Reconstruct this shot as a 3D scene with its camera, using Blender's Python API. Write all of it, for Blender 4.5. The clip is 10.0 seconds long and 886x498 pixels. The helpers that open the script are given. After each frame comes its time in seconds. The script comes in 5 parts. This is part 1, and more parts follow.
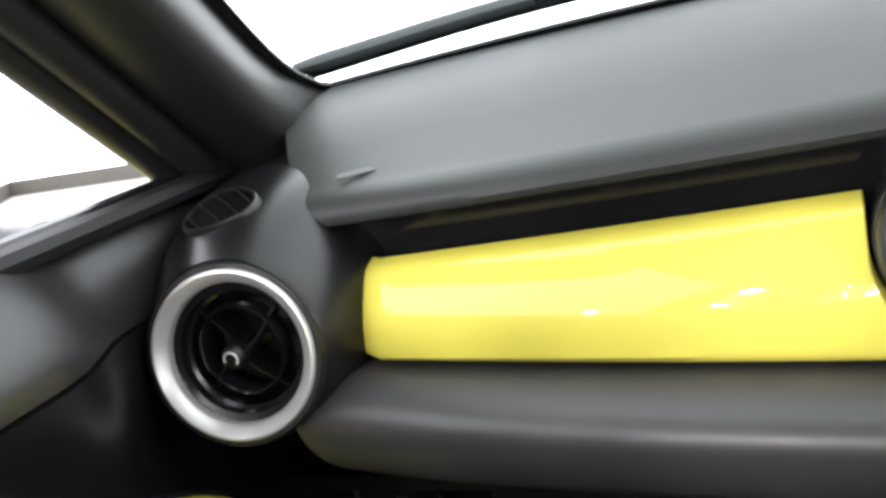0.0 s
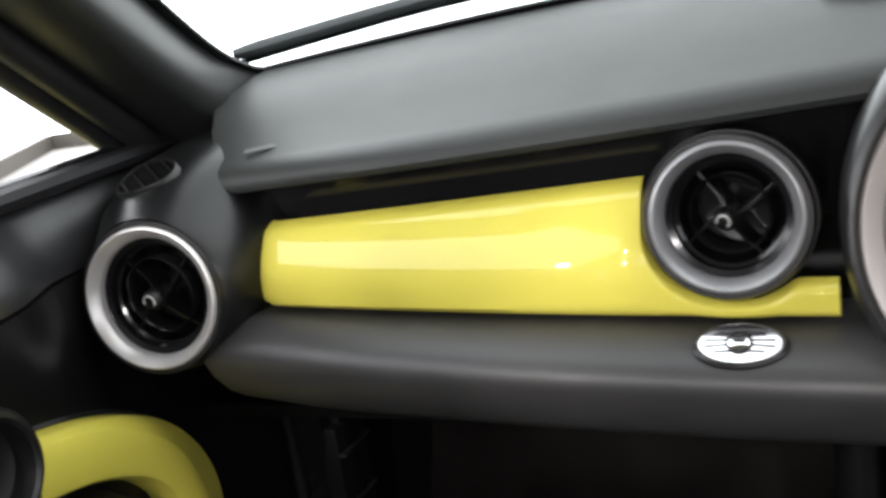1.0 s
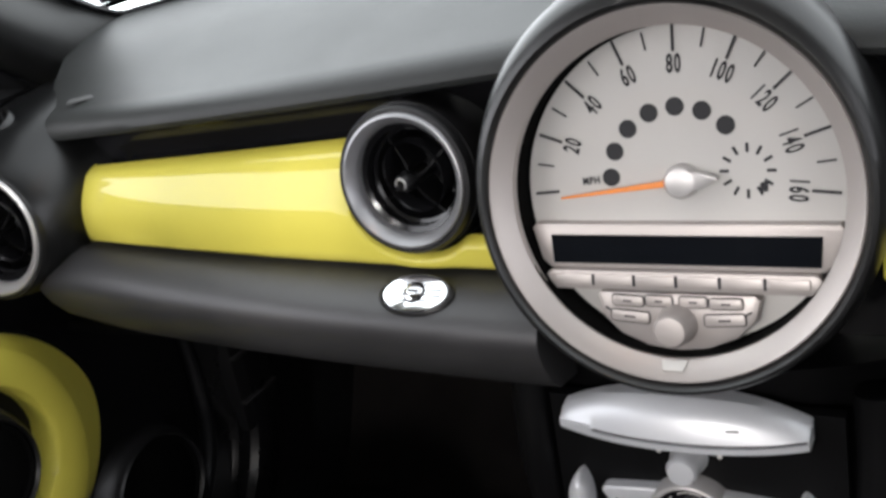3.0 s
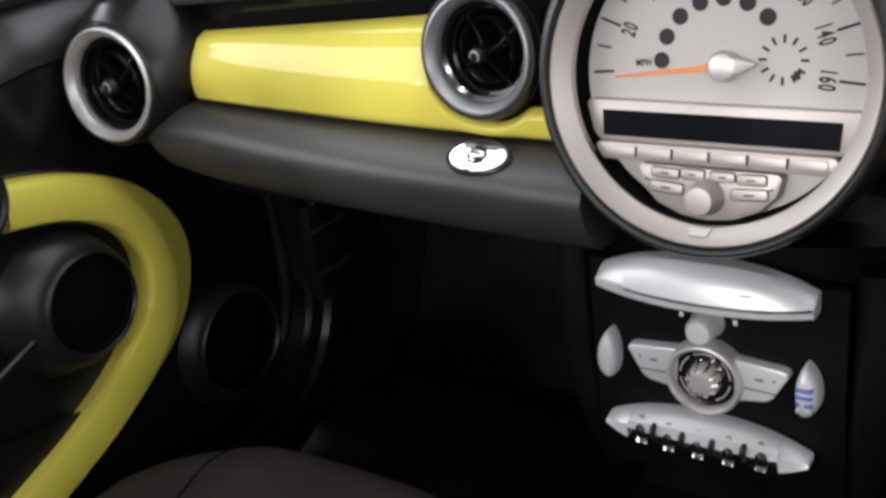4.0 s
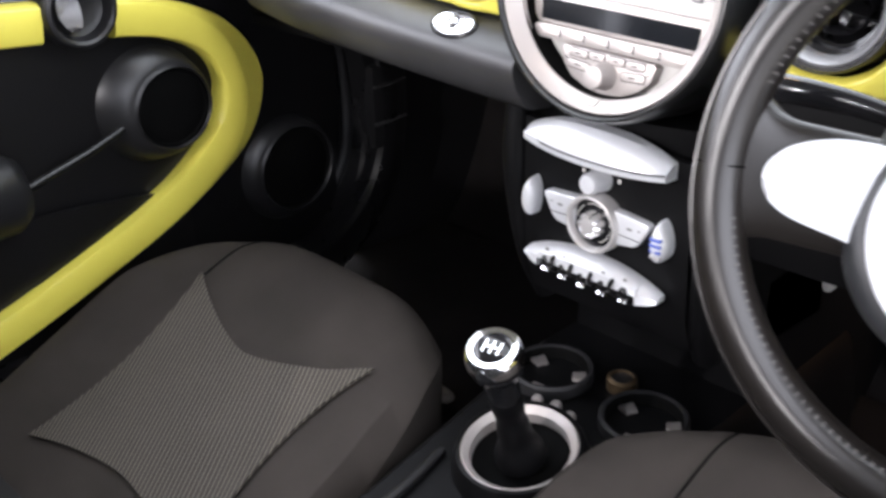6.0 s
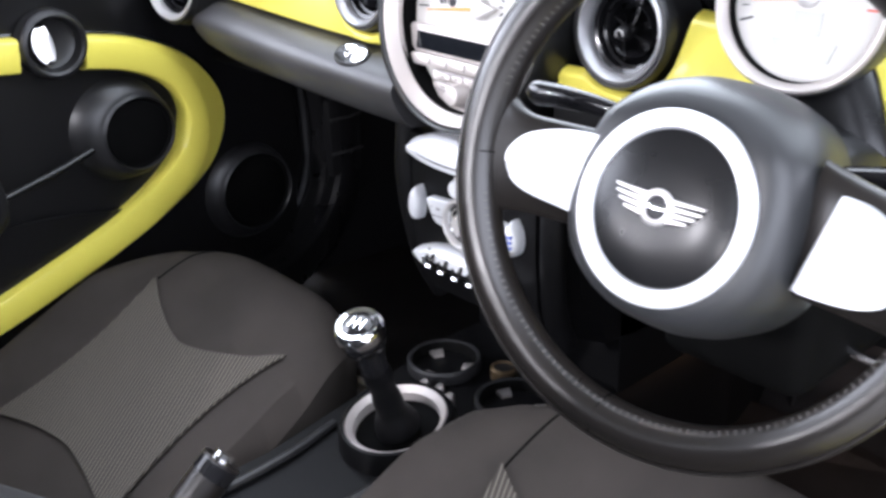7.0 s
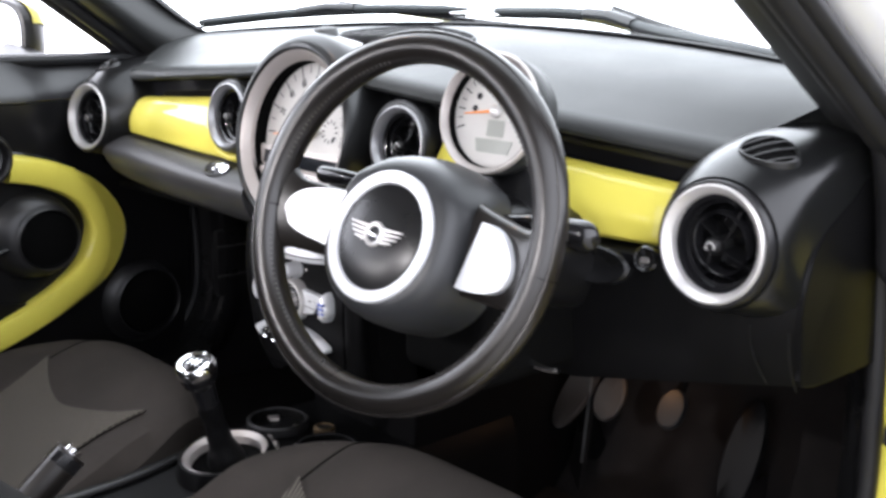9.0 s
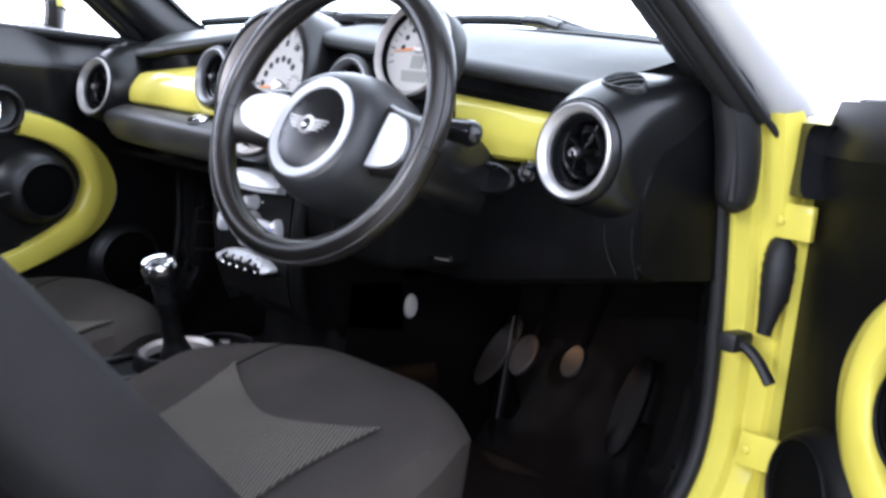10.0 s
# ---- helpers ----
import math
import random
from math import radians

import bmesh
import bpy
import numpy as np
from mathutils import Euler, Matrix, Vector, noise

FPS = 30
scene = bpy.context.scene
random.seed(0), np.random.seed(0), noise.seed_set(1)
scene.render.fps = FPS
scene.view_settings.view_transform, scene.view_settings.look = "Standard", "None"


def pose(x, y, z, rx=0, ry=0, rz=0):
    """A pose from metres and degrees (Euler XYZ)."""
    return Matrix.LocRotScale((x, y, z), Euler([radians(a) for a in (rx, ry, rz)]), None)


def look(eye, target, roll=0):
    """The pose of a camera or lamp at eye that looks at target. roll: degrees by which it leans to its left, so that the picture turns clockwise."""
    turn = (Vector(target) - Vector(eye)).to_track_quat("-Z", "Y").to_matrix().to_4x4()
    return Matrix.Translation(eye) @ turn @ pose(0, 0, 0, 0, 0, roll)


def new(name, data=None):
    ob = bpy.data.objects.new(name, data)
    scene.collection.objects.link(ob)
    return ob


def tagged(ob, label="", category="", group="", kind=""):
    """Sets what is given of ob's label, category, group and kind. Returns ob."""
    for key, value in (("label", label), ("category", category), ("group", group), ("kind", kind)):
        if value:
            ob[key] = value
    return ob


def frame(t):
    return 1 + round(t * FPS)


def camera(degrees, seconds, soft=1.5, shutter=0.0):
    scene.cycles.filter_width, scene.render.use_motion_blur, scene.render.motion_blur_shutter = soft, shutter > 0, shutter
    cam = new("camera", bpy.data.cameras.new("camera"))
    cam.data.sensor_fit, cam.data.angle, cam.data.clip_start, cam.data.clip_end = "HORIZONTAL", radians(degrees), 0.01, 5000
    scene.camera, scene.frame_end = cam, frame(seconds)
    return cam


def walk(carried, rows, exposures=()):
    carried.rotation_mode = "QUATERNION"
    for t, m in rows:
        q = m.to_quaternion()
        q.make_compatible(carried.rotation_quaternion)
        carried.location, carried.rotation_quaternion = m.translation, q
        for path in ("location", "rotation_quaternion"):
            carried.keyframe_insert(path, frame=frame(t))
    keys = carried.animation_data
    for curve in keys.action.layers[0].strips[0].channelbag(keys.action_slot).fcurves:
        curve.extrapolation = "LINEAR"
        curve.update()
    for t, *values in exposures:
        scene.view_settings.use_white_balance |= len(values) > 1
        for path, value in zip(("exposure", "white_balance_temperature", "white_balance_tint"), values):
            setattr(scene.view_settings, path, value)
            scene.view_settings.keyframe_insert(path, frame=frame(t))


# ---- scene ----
cam = camera(45.6, 10.0, 3.0, 0.4)
PATH = [
    (0, (-0.252, -0.562, 1.055), (-0.946, 1.26, 0.61), -9.4),
    (0.5, (-0.186, -0.606, 1.06), (-0.919, 1.195, 0.594), -8.9),
    (1, (-0.093, -0.639, 1.07), (-0.864, 1.136, 0.567), -8.5),
    (1.5, (0.007, -0.616, 1.063), (-0.839, 1.129, 0.571), -8.7),
    (2, (0.087, -0.583, 1.069), (-0.778, 1.15, 0.571), -8.9),
    (2.2, (0.114, -0.575, 1.084), (-0.76, 1.144, 0.555), -9.4),
    (3.3, (0.2, -0.593, 1.106), (-0.796, 0.979, 0.372), -10.3),
    (3.5, (0.21, -0.617, 1.095), (-0.808, 0.939, 0.358), -9.4),
    (4, (0.248, -0.661, 1.083), (-0.844, 0.819, 0.297), -7.5),
    (4.5, (0.288, -0.692, 1.084), (-0.861, 0.71, 0.24), -5.6),
    (5, (0.351, -0.714, 1.087), (-0.86, 0.593, 0.178), -3.6),
    (6.5, (0.643, -0.735, 1.107), (-0.671, 0.48, 0.213), -1.7),
    (7, (0.763, -0.725, 1.109), (-0.609, 0.48, 0.291), -1.9),
    (7.5, (0.842, -0.707, 1.141), (-0.56, 0.472, 0.338), -3.5),
    (8, (0.922, -0.733, 1.145), (-0.477, 0.481, 0.389), -2.5),
    (8.5, (1.006, -0.758, 1.123), (-0.407, 0.508, 0.49), -0.9),
    (9, (1.12, -0.844, 1.064), (-0.269, 0.524, 0.618), 1.9),
    (9.5, (1.245, -0.876, 1.007), (-0.151, 0.507, 0.636), 3.6),
    (10, (1.398, -0.946, 0.886), (-0.029, 0.432, 0.632), 6.6),
]
walk(cam, [(t, look(eye, target, roll)) for t, eye, target, roll in PATH], ((0.0, 0.78, 6500, 12), (0.5, 0.52, 6550, 12), (1.0, 0.36, 6600, 12), (2.0, 0.33, 6500, 12), (3.5, 0.10, 6550, 14), (4.5, 0.36, 6550, 14), (5.0, 0.55, 6600, 15), (6.5, 1.40, 6100, 17), (7.5, 1.32, 6000, 17), (8.5, 0.92, 6250, 17), (9.0, 0.80, 6300, 16), (9.5, 0.68, 5950, 17), (10.0, 0.68, 5750, 17)))

# ---- light ----
world = bpy.data.worlds.new("studio")
scene.world = world
world.use_nodes = True
wn = world.node_tree.nodes
wl = world.node_tree.links
wn["Background"].inputs[0].default_value = (0.95, 0.985, 1.03, 1)
# a white studio: the brightest wall is ahead of the car towards the passenger side
way = wn.new("ShaderNodeTexCoord")
aim = wn.new("ShaderNodeVectorMath")
aim.operation = "DOT_PRODUCT"
aim.inputs[1].default_value = (-0.62, 0.76, 0.15)
fall = wn.new("ShaderNodeMapRange")
fall.interpolation_type = "SMOOTHSTEP"
for key, value in (("From Min", 0.66), ("From Max", 1.0), ("To Min", 1.75), ("To Max", 3.7)):
    fall.inputs[key].default_value = value
wl.new(way.outputs["Generated"], aim.inputs[0])
wl.new(aim.outputs["Value"], fall.inputs["Value"])
total = fall.outputs["Result"]
# side gains: the white passenger window, and an added lift for the door hoop
for aside, gain in (((-0.97, -0.05, 0.25), 2.6), ((0.93, 0.10, 0.35), 1.3)):
    toward, lift, both = (wn.new("ShaderNode" + k) for k in ("VectorMath", "MapRange", "Math"))
    toward.operation = "DOT_PRODUCT"
    toward.inputs[1].default_value = aside
    lift.interpolation_type = "SMOOTHSTEP"
    for key, value in (("From Min", 0.25), ("From Max", 0.95), ("To Min", 0.0), ("To Max", gain)):
        lift.inputs[key].default_value = value
    wl.new(way.outputs["Generated"], toward.inputs[0])
    wl.new(toward.outputs["Value"], lift.inputs["Value"])
    wl.new(total, both.inputs[0])
    wl.new(lift.outputs["Result"], both.inputs[1])
    total = both.outputs[0]
wl.new(total, wn["Background"].inputs[1])


def soft_lamp(name, eye, target, size, watts):
    data = bpy.data.lights.new(name, "AREA")
    data.shape, data.size, data.energy = "DISK", size, watts
    data.color = (1.0, 0.97, 0.93)
    ob = new(name, data)
    ob.matrix_world = look(eye, target)
    return tagged(ob, "round white studio lamp behind the car", "lamp")


for lx, lz in ((-4.6, 1.75), (-3.3, 1.85), (-2.1, 1.70), (-0.9, 1.85), (0.4, 1.75), (1.8, 1.9)):
    soft_lamp("studio_lamp", (lx, -6.2, lz), (0, 0.0, 0.9), 0.11, 28)
# three higher unseen lamps, added to brighten the centre stack
for lx, lz in ((-1.9, 2.9), (-0.5, 2.6), (0.9, 2.9)):
    soft_lamp("studio_lamp", (lx, -6.0, lz), (0, 0.0, 0.7), 0.20, 75)


def small_lamp(name, label, spot, size, watts):
    data = bpy.data.lights.new(name, "AREA")
    data.shape, data.size, data.energy, data.color = "DISK", size, watts, (1.0, 0.55, 0.25)
    ob = new(name, data)
    ob.matrix_world = look(spot, (spot[0], spot[1] + 0.02, spot[2] - 1))
    tagged(ob, label, "lamp")


small_lamp("courtesy_lamp", "warm courtesy lamp in the car roof", (0.0, -0.22, 1.385), 0.05, 1.4)
small_lamp("footwell_lamp", "warm footwell lamp under the dashboard", (0.270, 0.388, 0.572), 0.02, 0.055)


# ---- materials ----
def material(name, color, rough=0.5, metal=0.0, grain=0.0, scale=400.0, mottled=0.12, bump=0.0, coat=0.0, spec=0.5, random_tint=0.0):
    m = bpy.data.materials.new(name)
    m.use_nodes = True
    nt = m.node_tree
    b = nt.nodes["Principled BSDF"]
    b.inputs["Roughness"].default_value = rough
    b.inputs["Metallic"].default_value = metal
    b.inputs["Coat Weight"].default_value = coat
    b.inputs["Coat Roughness"].default_value = 0.025
    b.inputs["Specular IOR Level"].default_value = spec
    tc = nt.nodes.new("ShaderNodeTexCoord")
    big = nt.nodes.new("ShaderNodeTexNoise")
    big.inputs["Scale"].default_value = 14.0
    big.inputs["Detail"].default_value = 5.0
    nt.links.new(tc.outputs["Object"], big.inputs["Vector"])
    ramp = nt.nodes.new("ShaderNodeMapRange")
    ramp.inputs["From Min"].default_value, ramp.inputs["From Max"].default_value = 0.3, 0.7
    ramp.inputs["To Min"].default_value, ramp.inputs["To Max"].default_value = 1 - mottled, 1 + mottled
    nt.links.new(big.outputs["Fac"], ramp.inputs["Value"])
    mul = nt.nodes.new("ShaderNodeVectorMath")
    mul.operation = "SCALE"
    mul.inputs[0].default_value = color
    nt.links.new(ramp.outputs["Result"], mul.inputs["Scale"])
    nt.links.new(mul.outputs["Vector"], b.inputs["Base Color"])
    rr = nt.nodes.new("ShaderNodeMapRange")
    rr.inputs["To Min"].default_value, rr.inputs["To Max"].default_value = max(0.0, rough * 0.85), min(1.0, rough * 1.15)
    nt.links.new(big.outputs["Fac"], rr.inputs["Value"])
    nt.links.new(rr.outputs["Result"], b.inputs["Roughness"])
    if grain > 0:
        fine = nt.nodes.new("ShaderNodeTexNoise")
        fine.inputs["Scale"].default_value = scale
        fine.inputs["Detail"].default_value = 3.0
        nt.links.new(tc.outputs["Object"], fine.inputs["Vector"])
        bp = nt.nodes.new("ShaderNodeBump")
        bp.inputs["Strength"].default_value = grain
        bp.inputs["Distance"].default_value = bump or 0.0006
        nt.links.new(fine.outputs["Fac"], bp.inputs["Height"])
        nt.links.new(bp.outputs["Normal"], b.inputs["Normal"])
    return m


def ribbed_cloth(name, dark, light, pitch):
    """Woven cloth with fine pale ribs that run aslant over the seat."""
    m = material(name, dark, 0.9, 0, 0.5, 900.0, 0.15, 0.0008, spec=0.2)
    nt = m.node_tree
    b = nt.nodes["Principled BSDF"]
    tc = nt.nodes.new("ShaderNodeTexCoord")
    sep = nt.nodes.new("ShaderNodeSeparateXYZ")
    nt.links.new(tc.outputs["Object"], sep.inputs[0])
    wave = nt.nodes.new("ShaderNodeMath")
    wave.operation = "MULTIPLY"
    wave.inputs[1].default_value = 2 * math.pi / pitch
    slant = nt.nodes.new("ShaderNodeMath")
    slant.operation = "ADD"
    nt.links.new(sep.outputs["X"], slant.inputs[0])
    half = nt.nodes.new("ShaderNodeMath")
    half.operation = "MULTIPLY"
    half.inputs[1].default_value = 0.5
    nt.links.new(sep.outputs["Y"], half.inputs[0])
    nt.links.new(half.outputs[0], slant.inputs[1])
    nt.links.new(slant.outputs[0], wave.inputs[0])
    sn = nt.nodes.new("ShaderNodeMath")
    sn.operation = "SINE"
    nt.links.new(wave.outputs[0], sn.inputs[0])
    mr = nt.nodes.new("ShaderNodeMapRange")
    mr.inputs["From Min"].default_value, mr.inputs["From Max"].default_value = 0.0, 0.9
    nt.links.new(sn.outputs[0], mr.inputs["Value"])
    old = b.inputs["Base Color"].links[0].from_socket
    mix = nt.nodes.new("ShaderNodeMix")
    mix.data_type = "RGBA"
    nt.links.new(mr.outputs["Result"], mix.inputs["Factor"])
    nt.links.new(old, mix.inputs["A"])
    mix.inputs["B"].default_value = (*light, 1)
    nt.links.new(mix.outputs["Result"], b.inputs["Base Color"])
    return m


def thin_glass(name, tint):
    m = bpy.data.materials.new(name)
    m.use_nodes = True
    nt = m.node_tree
    nt.nodes.remove(nt.nodes["Principled BSDF"])
    tr, gl, mx, fr, pw, mr = (nt.nodes.new("ShaderNode" + k) for k in ("BsdfTransparent", "BsdfGlossy", "MixShader", "LayerWeight", "Math", "MapRange"))
    tr.inputs[0].default_value = (*tint, 1)
    gl.inputs["Roughness"].default_value = 0.01
    fr.inputs["Blend"].default_value = 0.5
    pw.operation = "POWER"
    pw.inputs[1].default_value = 5.0
    mr.inputs["To Min"].default_value, mr.inputs["To Max"].default_value = 0.04, 0.9
    nt.links.new(fr.outputs["Facing"], pw.inputs[0])
    nt.links.new(pw.outputs[0], mr.inputs["Value"])
    nt.links.new(mr.outputs["Result"], mx.inputs[0])
    nt.links.new(tr.outputs[0], mx.inputs[1])
    nt.links.new(gl.outputs[0], mx.inputs[2])
    nt.links.new(mx.outputs[0], nt.nodes["Material Output"].inputs[0])
    return m


DASH = material("grained_dash_plastic", (0.027, 0.0288, 0.0285), 0.47, 0, 0.4, 700, 0.08, 0.0006, spec=0.24)
PAD = material("soft_dark_plastic", (0.031, 0.0305, 0.0315), 0.42, 0, 0.35, 800, 0.1, 0.0005)
BLACK = material("black_plastic", (0.0095, 0.0095, 0.0102), 0.36, 0, 0.25, 700, 0.12, 0.0004, spec=0.42)
# the top pad's plastic made darker: shade on the pods put into the colour
POD = material("shaded_pod_plastic", (0.0055, 0.0058, 0.006), 0.31, 0, 0.25, 700, 0.08, 0.0004, spec=0.42)
PILLAR = material("satin_black_pillar", (0.009, 0.0094, 0.0092), 0.45, 0, 0.25, 700, 0.08, 0.0004, spec=0.6)
HUB = material("soft_hub_plastic", (0.021, 0.022, 0.0235), 0.4, 0, 0.2, 900, 0.06, 0.0004, spec=0.45)
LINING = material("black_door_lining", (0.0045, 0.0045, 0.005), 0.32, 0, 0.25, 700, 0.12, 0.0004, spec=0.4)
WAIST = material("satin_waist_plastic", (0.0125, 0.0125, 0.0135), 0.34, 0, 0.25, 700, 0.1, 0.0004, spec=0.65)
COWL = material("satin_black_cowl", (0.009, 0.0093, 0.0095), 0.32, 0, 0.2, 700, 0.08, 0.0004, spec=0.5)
# black plastic taken darker: low cabin shade put into the base colour
SHADEBLACK = material("shade_black_plastic", (0.0028, 0.0028, 0.0031), 0.48, 0, 0.25, 700, 0.12, 0.0004, spec=0.12)
# near-zero black: also holds the shade of wells, recesses and undersides
DEEP = material("matt_shade_black", (0.0025, 0.0025, 0.0025), 0.8, 0, 0.2, 500, 0.15, spec=0.04)
GLOSS = material("gloss_black", (0.008, 0.008, 0.009), 0.12, 0, 0, 1, 0.05)
YELLOW = material("yellow_gloss_paint", (0.63, 0.555, 0.084), 0.55, 0, 0.015, 90, 0.025, 0.0004, coat=0.8, spec=0.2)
SILVER = material("satin_silver", (0.56, 0.545, 0.535), 0.36, 0.55, 0.06, 900, 0.04, 0.0003)
# darker, warmer silver: the dim cabin it mirrors is put into the colour
DIALRING = material("cabin_tinted_silver", (0.44, 0.405, 0.385), 0.42, 0.5, 0.06, 900, 0.04, 0.0003)
WHITESILVER = material("pale_silver_plastic", (0.57, 0.58, 0.60), 0.36, 0.3, 0.08, 1400, 0.03, 0.0003)
CHROME = material("chrome", (0.86, 0.86, 0.87), 0.07, 1.0, 0, 1, 0.03)
FACE = material("pale_grey_dial", (0.53, 0.515, 0.49), 0.5, 0, 0.03, 500, 0.02)
INK = material("dark_print", (0.016, 0.016, 0.019), 0.5, 0, 0, 1, 0.05, spec=0.3)
BLUE = material("blue_print", (0.09, 0.13, 0.42), 0.5)
RED = material("red_print", (0.6, 0.06, 0.03), 0.5)
ORANGE = material("orange_needle", (0.85, 0.25, 0.03), 0.4)
SCREEN = material("dark_display", (0.004, 0.005, 0.007), 0.1, 0, 0, 1, 0.05)
LCD = material("grey_display", (0.30, 0.31, 0.28), 0.3, 0, 0, 1, 0.05)
LEATHER = material("black_leather", (0.0095, 0.0080, 0.0070), 0.29, 0, 0.2, 450, 0.08, 0.0005)
BOLSTER = material("charcoal_cloth", (0.019, 0.0185, 0.0185), 0.95, 0, 0.6, 1100, 0.16, 0.0008, spec=0.2)
WORN = material("stitch_thread", (0.06, 0.055, 0.05), 0.6)
CLOTH = material("dark_grey_cloth", (0.033, 0.028, 0.0245), 0.95, 0, 0.6, 1100, 0.16, 0.0008, spec=0.2)
MESH = ribbed_cloth("ribbed_cloth", (0.042, 0.037, 0.031), (0.125, 0.112, 0.094), 0.0062)
CARPET = material("black_carpet", (0.0125, 0.011, 0.0107), 1.0, 0, 1.0, 600, 0.3, 0.003, spec=0.1)
# paler than CARPET: light from the open door put into the mat's colour
MATPILE = material("lit_mat_pile", (0.030, 0.0255, 0.0235), 1.0, 0, 1.0, 500, 0.35, 0.003, spec=0.1)
RUBBER = material("black_rubber", (0.011, 0.011, 0.012), 0.5, 0, 0.2, 300, 0.15, spec=0.3)
METAL = material("bare_metal", (0.45, 0.42, 0.40), 0.4, 0.8, 0.2, 200, 0.2)
PEDAL = material("worn_pedal_rubber", (0.019, 0.017, 0.016), 0.6, 0, 0.3, 300, 0.2)
# grey-blue lift over the black rubber: light on the blades as colour
WIPER = material("lit_wiper_rubber", (0.035, 0.040, 0.042), 0.55, 0, 0.2, 300, 0.15)
GLASS = thin_glass("windscreen_glass", (0.93, 0.97, 0.95))
MIRROR = material("mirror", (0.9, 0.9, 0.9), 0.02, 1.0, 0, 1, 0.0)
WHITEFLOOR = material("cream_studio_floor", (0.34, 0.325, 0.30), 0.45, 0, 0.05, 40, 0.05)
SKIRTING = material("dark_skirting_paint", (0.085, 0.078, 0.068), 0.5, 0, 0.05, 40, 0.08)
PILLARPAINT = material("silver_pillar_cover", (0.62, 0.62, 0.62), 0.3, 0.3, 0.03, 300, 0.05)
SOCKET = material("brass_socket", (0.12, 0.085, 0.05), 0.4, 0.8, 0.1, 200, 0.2)
HEADLINER = material("grey_headliner", (0.30, 0.30, 0.29), 0.95, 0, 0.5, 500, 0.1)
CAP = material("satin_black_cap", (0.006, 0.006, 0.0065), 0.28, 0, 0, 1, 0.05, spec=0.35)
# the satin silver again, darkened by the shade under the pad's lip
SHADESILVER = material("shaded_satin_silver", (0.33, 0.33, 0.34), 0.36, 0.6, 0.05, 900, 0.05, 0.0003)
EMBOSS = material("embossed_grey", (0.055, 0.056, 0.056), 0.6)
DULL = material("dull_grey_print", (0.16, 0.16, 0.155), 0.6)


# ---- mesh tools ----
def part(name, bm, mat, parent=None, label="", m=None, sharp=38):
    """Links a bmesh as one mesh object, under a thing or a part, at the pose m within the world."""
    bmesh.ops.recalc_face_normals(bm, faces=bm.faces[:])
    me = bpy.data.meshes.new(name)
    bm.to_mesh(me)
    bm.free()
    me.polygons.foreach_set("use_smooth", [True] * len(me.polygons))
    me.set_sharp_from_angle(angle=radians(sharp))
    me.materials.append(mat)
    ob = new(name, me)
    if m is not None:
        ob.matrix_basis = m
    if parent is not None:
        ob.parent = parent
        ob.matrix_parent_inverse = world_of(parent).inverted()
    if label:
        ob["label"] = label
    return ob


def world_of(ob):
    m = ob.matrix_basis.copy()
    if ob.parent is not None:
        m = world_of(ob.parent) @ ob.matrix_parent_inverse @ m
    return m


def thing(name, label, category, group="", kind="", m=None):
    ob = new(name)
    ob.empty_display_size = 0.02
    if m is not None:
        ob.matrix_basis = m
    return tagged(ob, label, category, group, kind)


def facing(x, y, z, tilt=0, yaw=0):
    """A pose whose z looks to the rear of the car, tilted up, and whose y is up."""
    return pose(x, y, z, 90 - tilt, 0, yaw)


def rings(loops, closed=True, cap=True, loop_closed=True):
    """A skin over loops of points with equal counts."""
    bm = bmesh.new()
    vs = [[bm.verts.new(p) for p in lp] for lp in loops]
    n = len(loops[0])
    rng = range(len(vs)) if not cap and closed == "ring" else range(len(vs) - 1)
    for i in rng:
        a, b = vs[i], vs[(i + 1) % len(vs)]
        for j in range(n if loop_closed else n - 1):
            k = (j + 1) % n
            bm.faces.new((a[j], a[k], b[k], b[j]))
    if cap and loop_closed:
        bm.faces.new(vs[0][::-1])
        bm.faces.new(vs[-1])
    return bm


def lathe(profile, seg=48, sx=1.0, sy=1.0, a0=0.0, a1=360.0):
    """Turns (radius, height) pairs round z; ends with radius 0 are closed to a point."""
    bm = bmesh.new()
    full = abs(a1 - a0) >= 359.9
    n = seg if full else seg + 1
    cols = []
    for r, h in profile:
        if r <= 1e-6:
            cols.append([bm.verts.new((0, 0, h))])
        else:
            cols.append([bm.verts.new((r * sx * math.cos(radians(a0 + (a1 - a0) * i / seg)), r * sy * math.sin(radians(a0 + (a1 - a0) * i / seg)), h)) for i in range(n)])
    for a, b in zip(cols, cols[1:]):
        for i in range(seg):
            k = (i + 1) % n if full else i + 1
            if len(a) == 1 and len(b) == 1:
                continue
            if len(a) == 1:
                bm.faces.new((a[0], b[i], b[k]))
            elif len(b) == 1:
                bm.faces.new((a[i], a[k], b[0]))
            else:
                bm.faces.new((a[i], a[k], b[k], b[i]))
    return bm


def torus(R, r, seg=64, sec=16, sx=1.0, sy=1.0, squash=1.0):
    return rings([[((R + r * math.cos(b)) * math.cos(a) * sx, (R + r * math.cos(b)) * math.sin(a) * sy, r * squash * math.sin(b)) for b in [2 * math.pi * j / sec for j in range(sec)]] for a in [2 * math.pi * i / seg for i in range(seg)]], "ring", False)


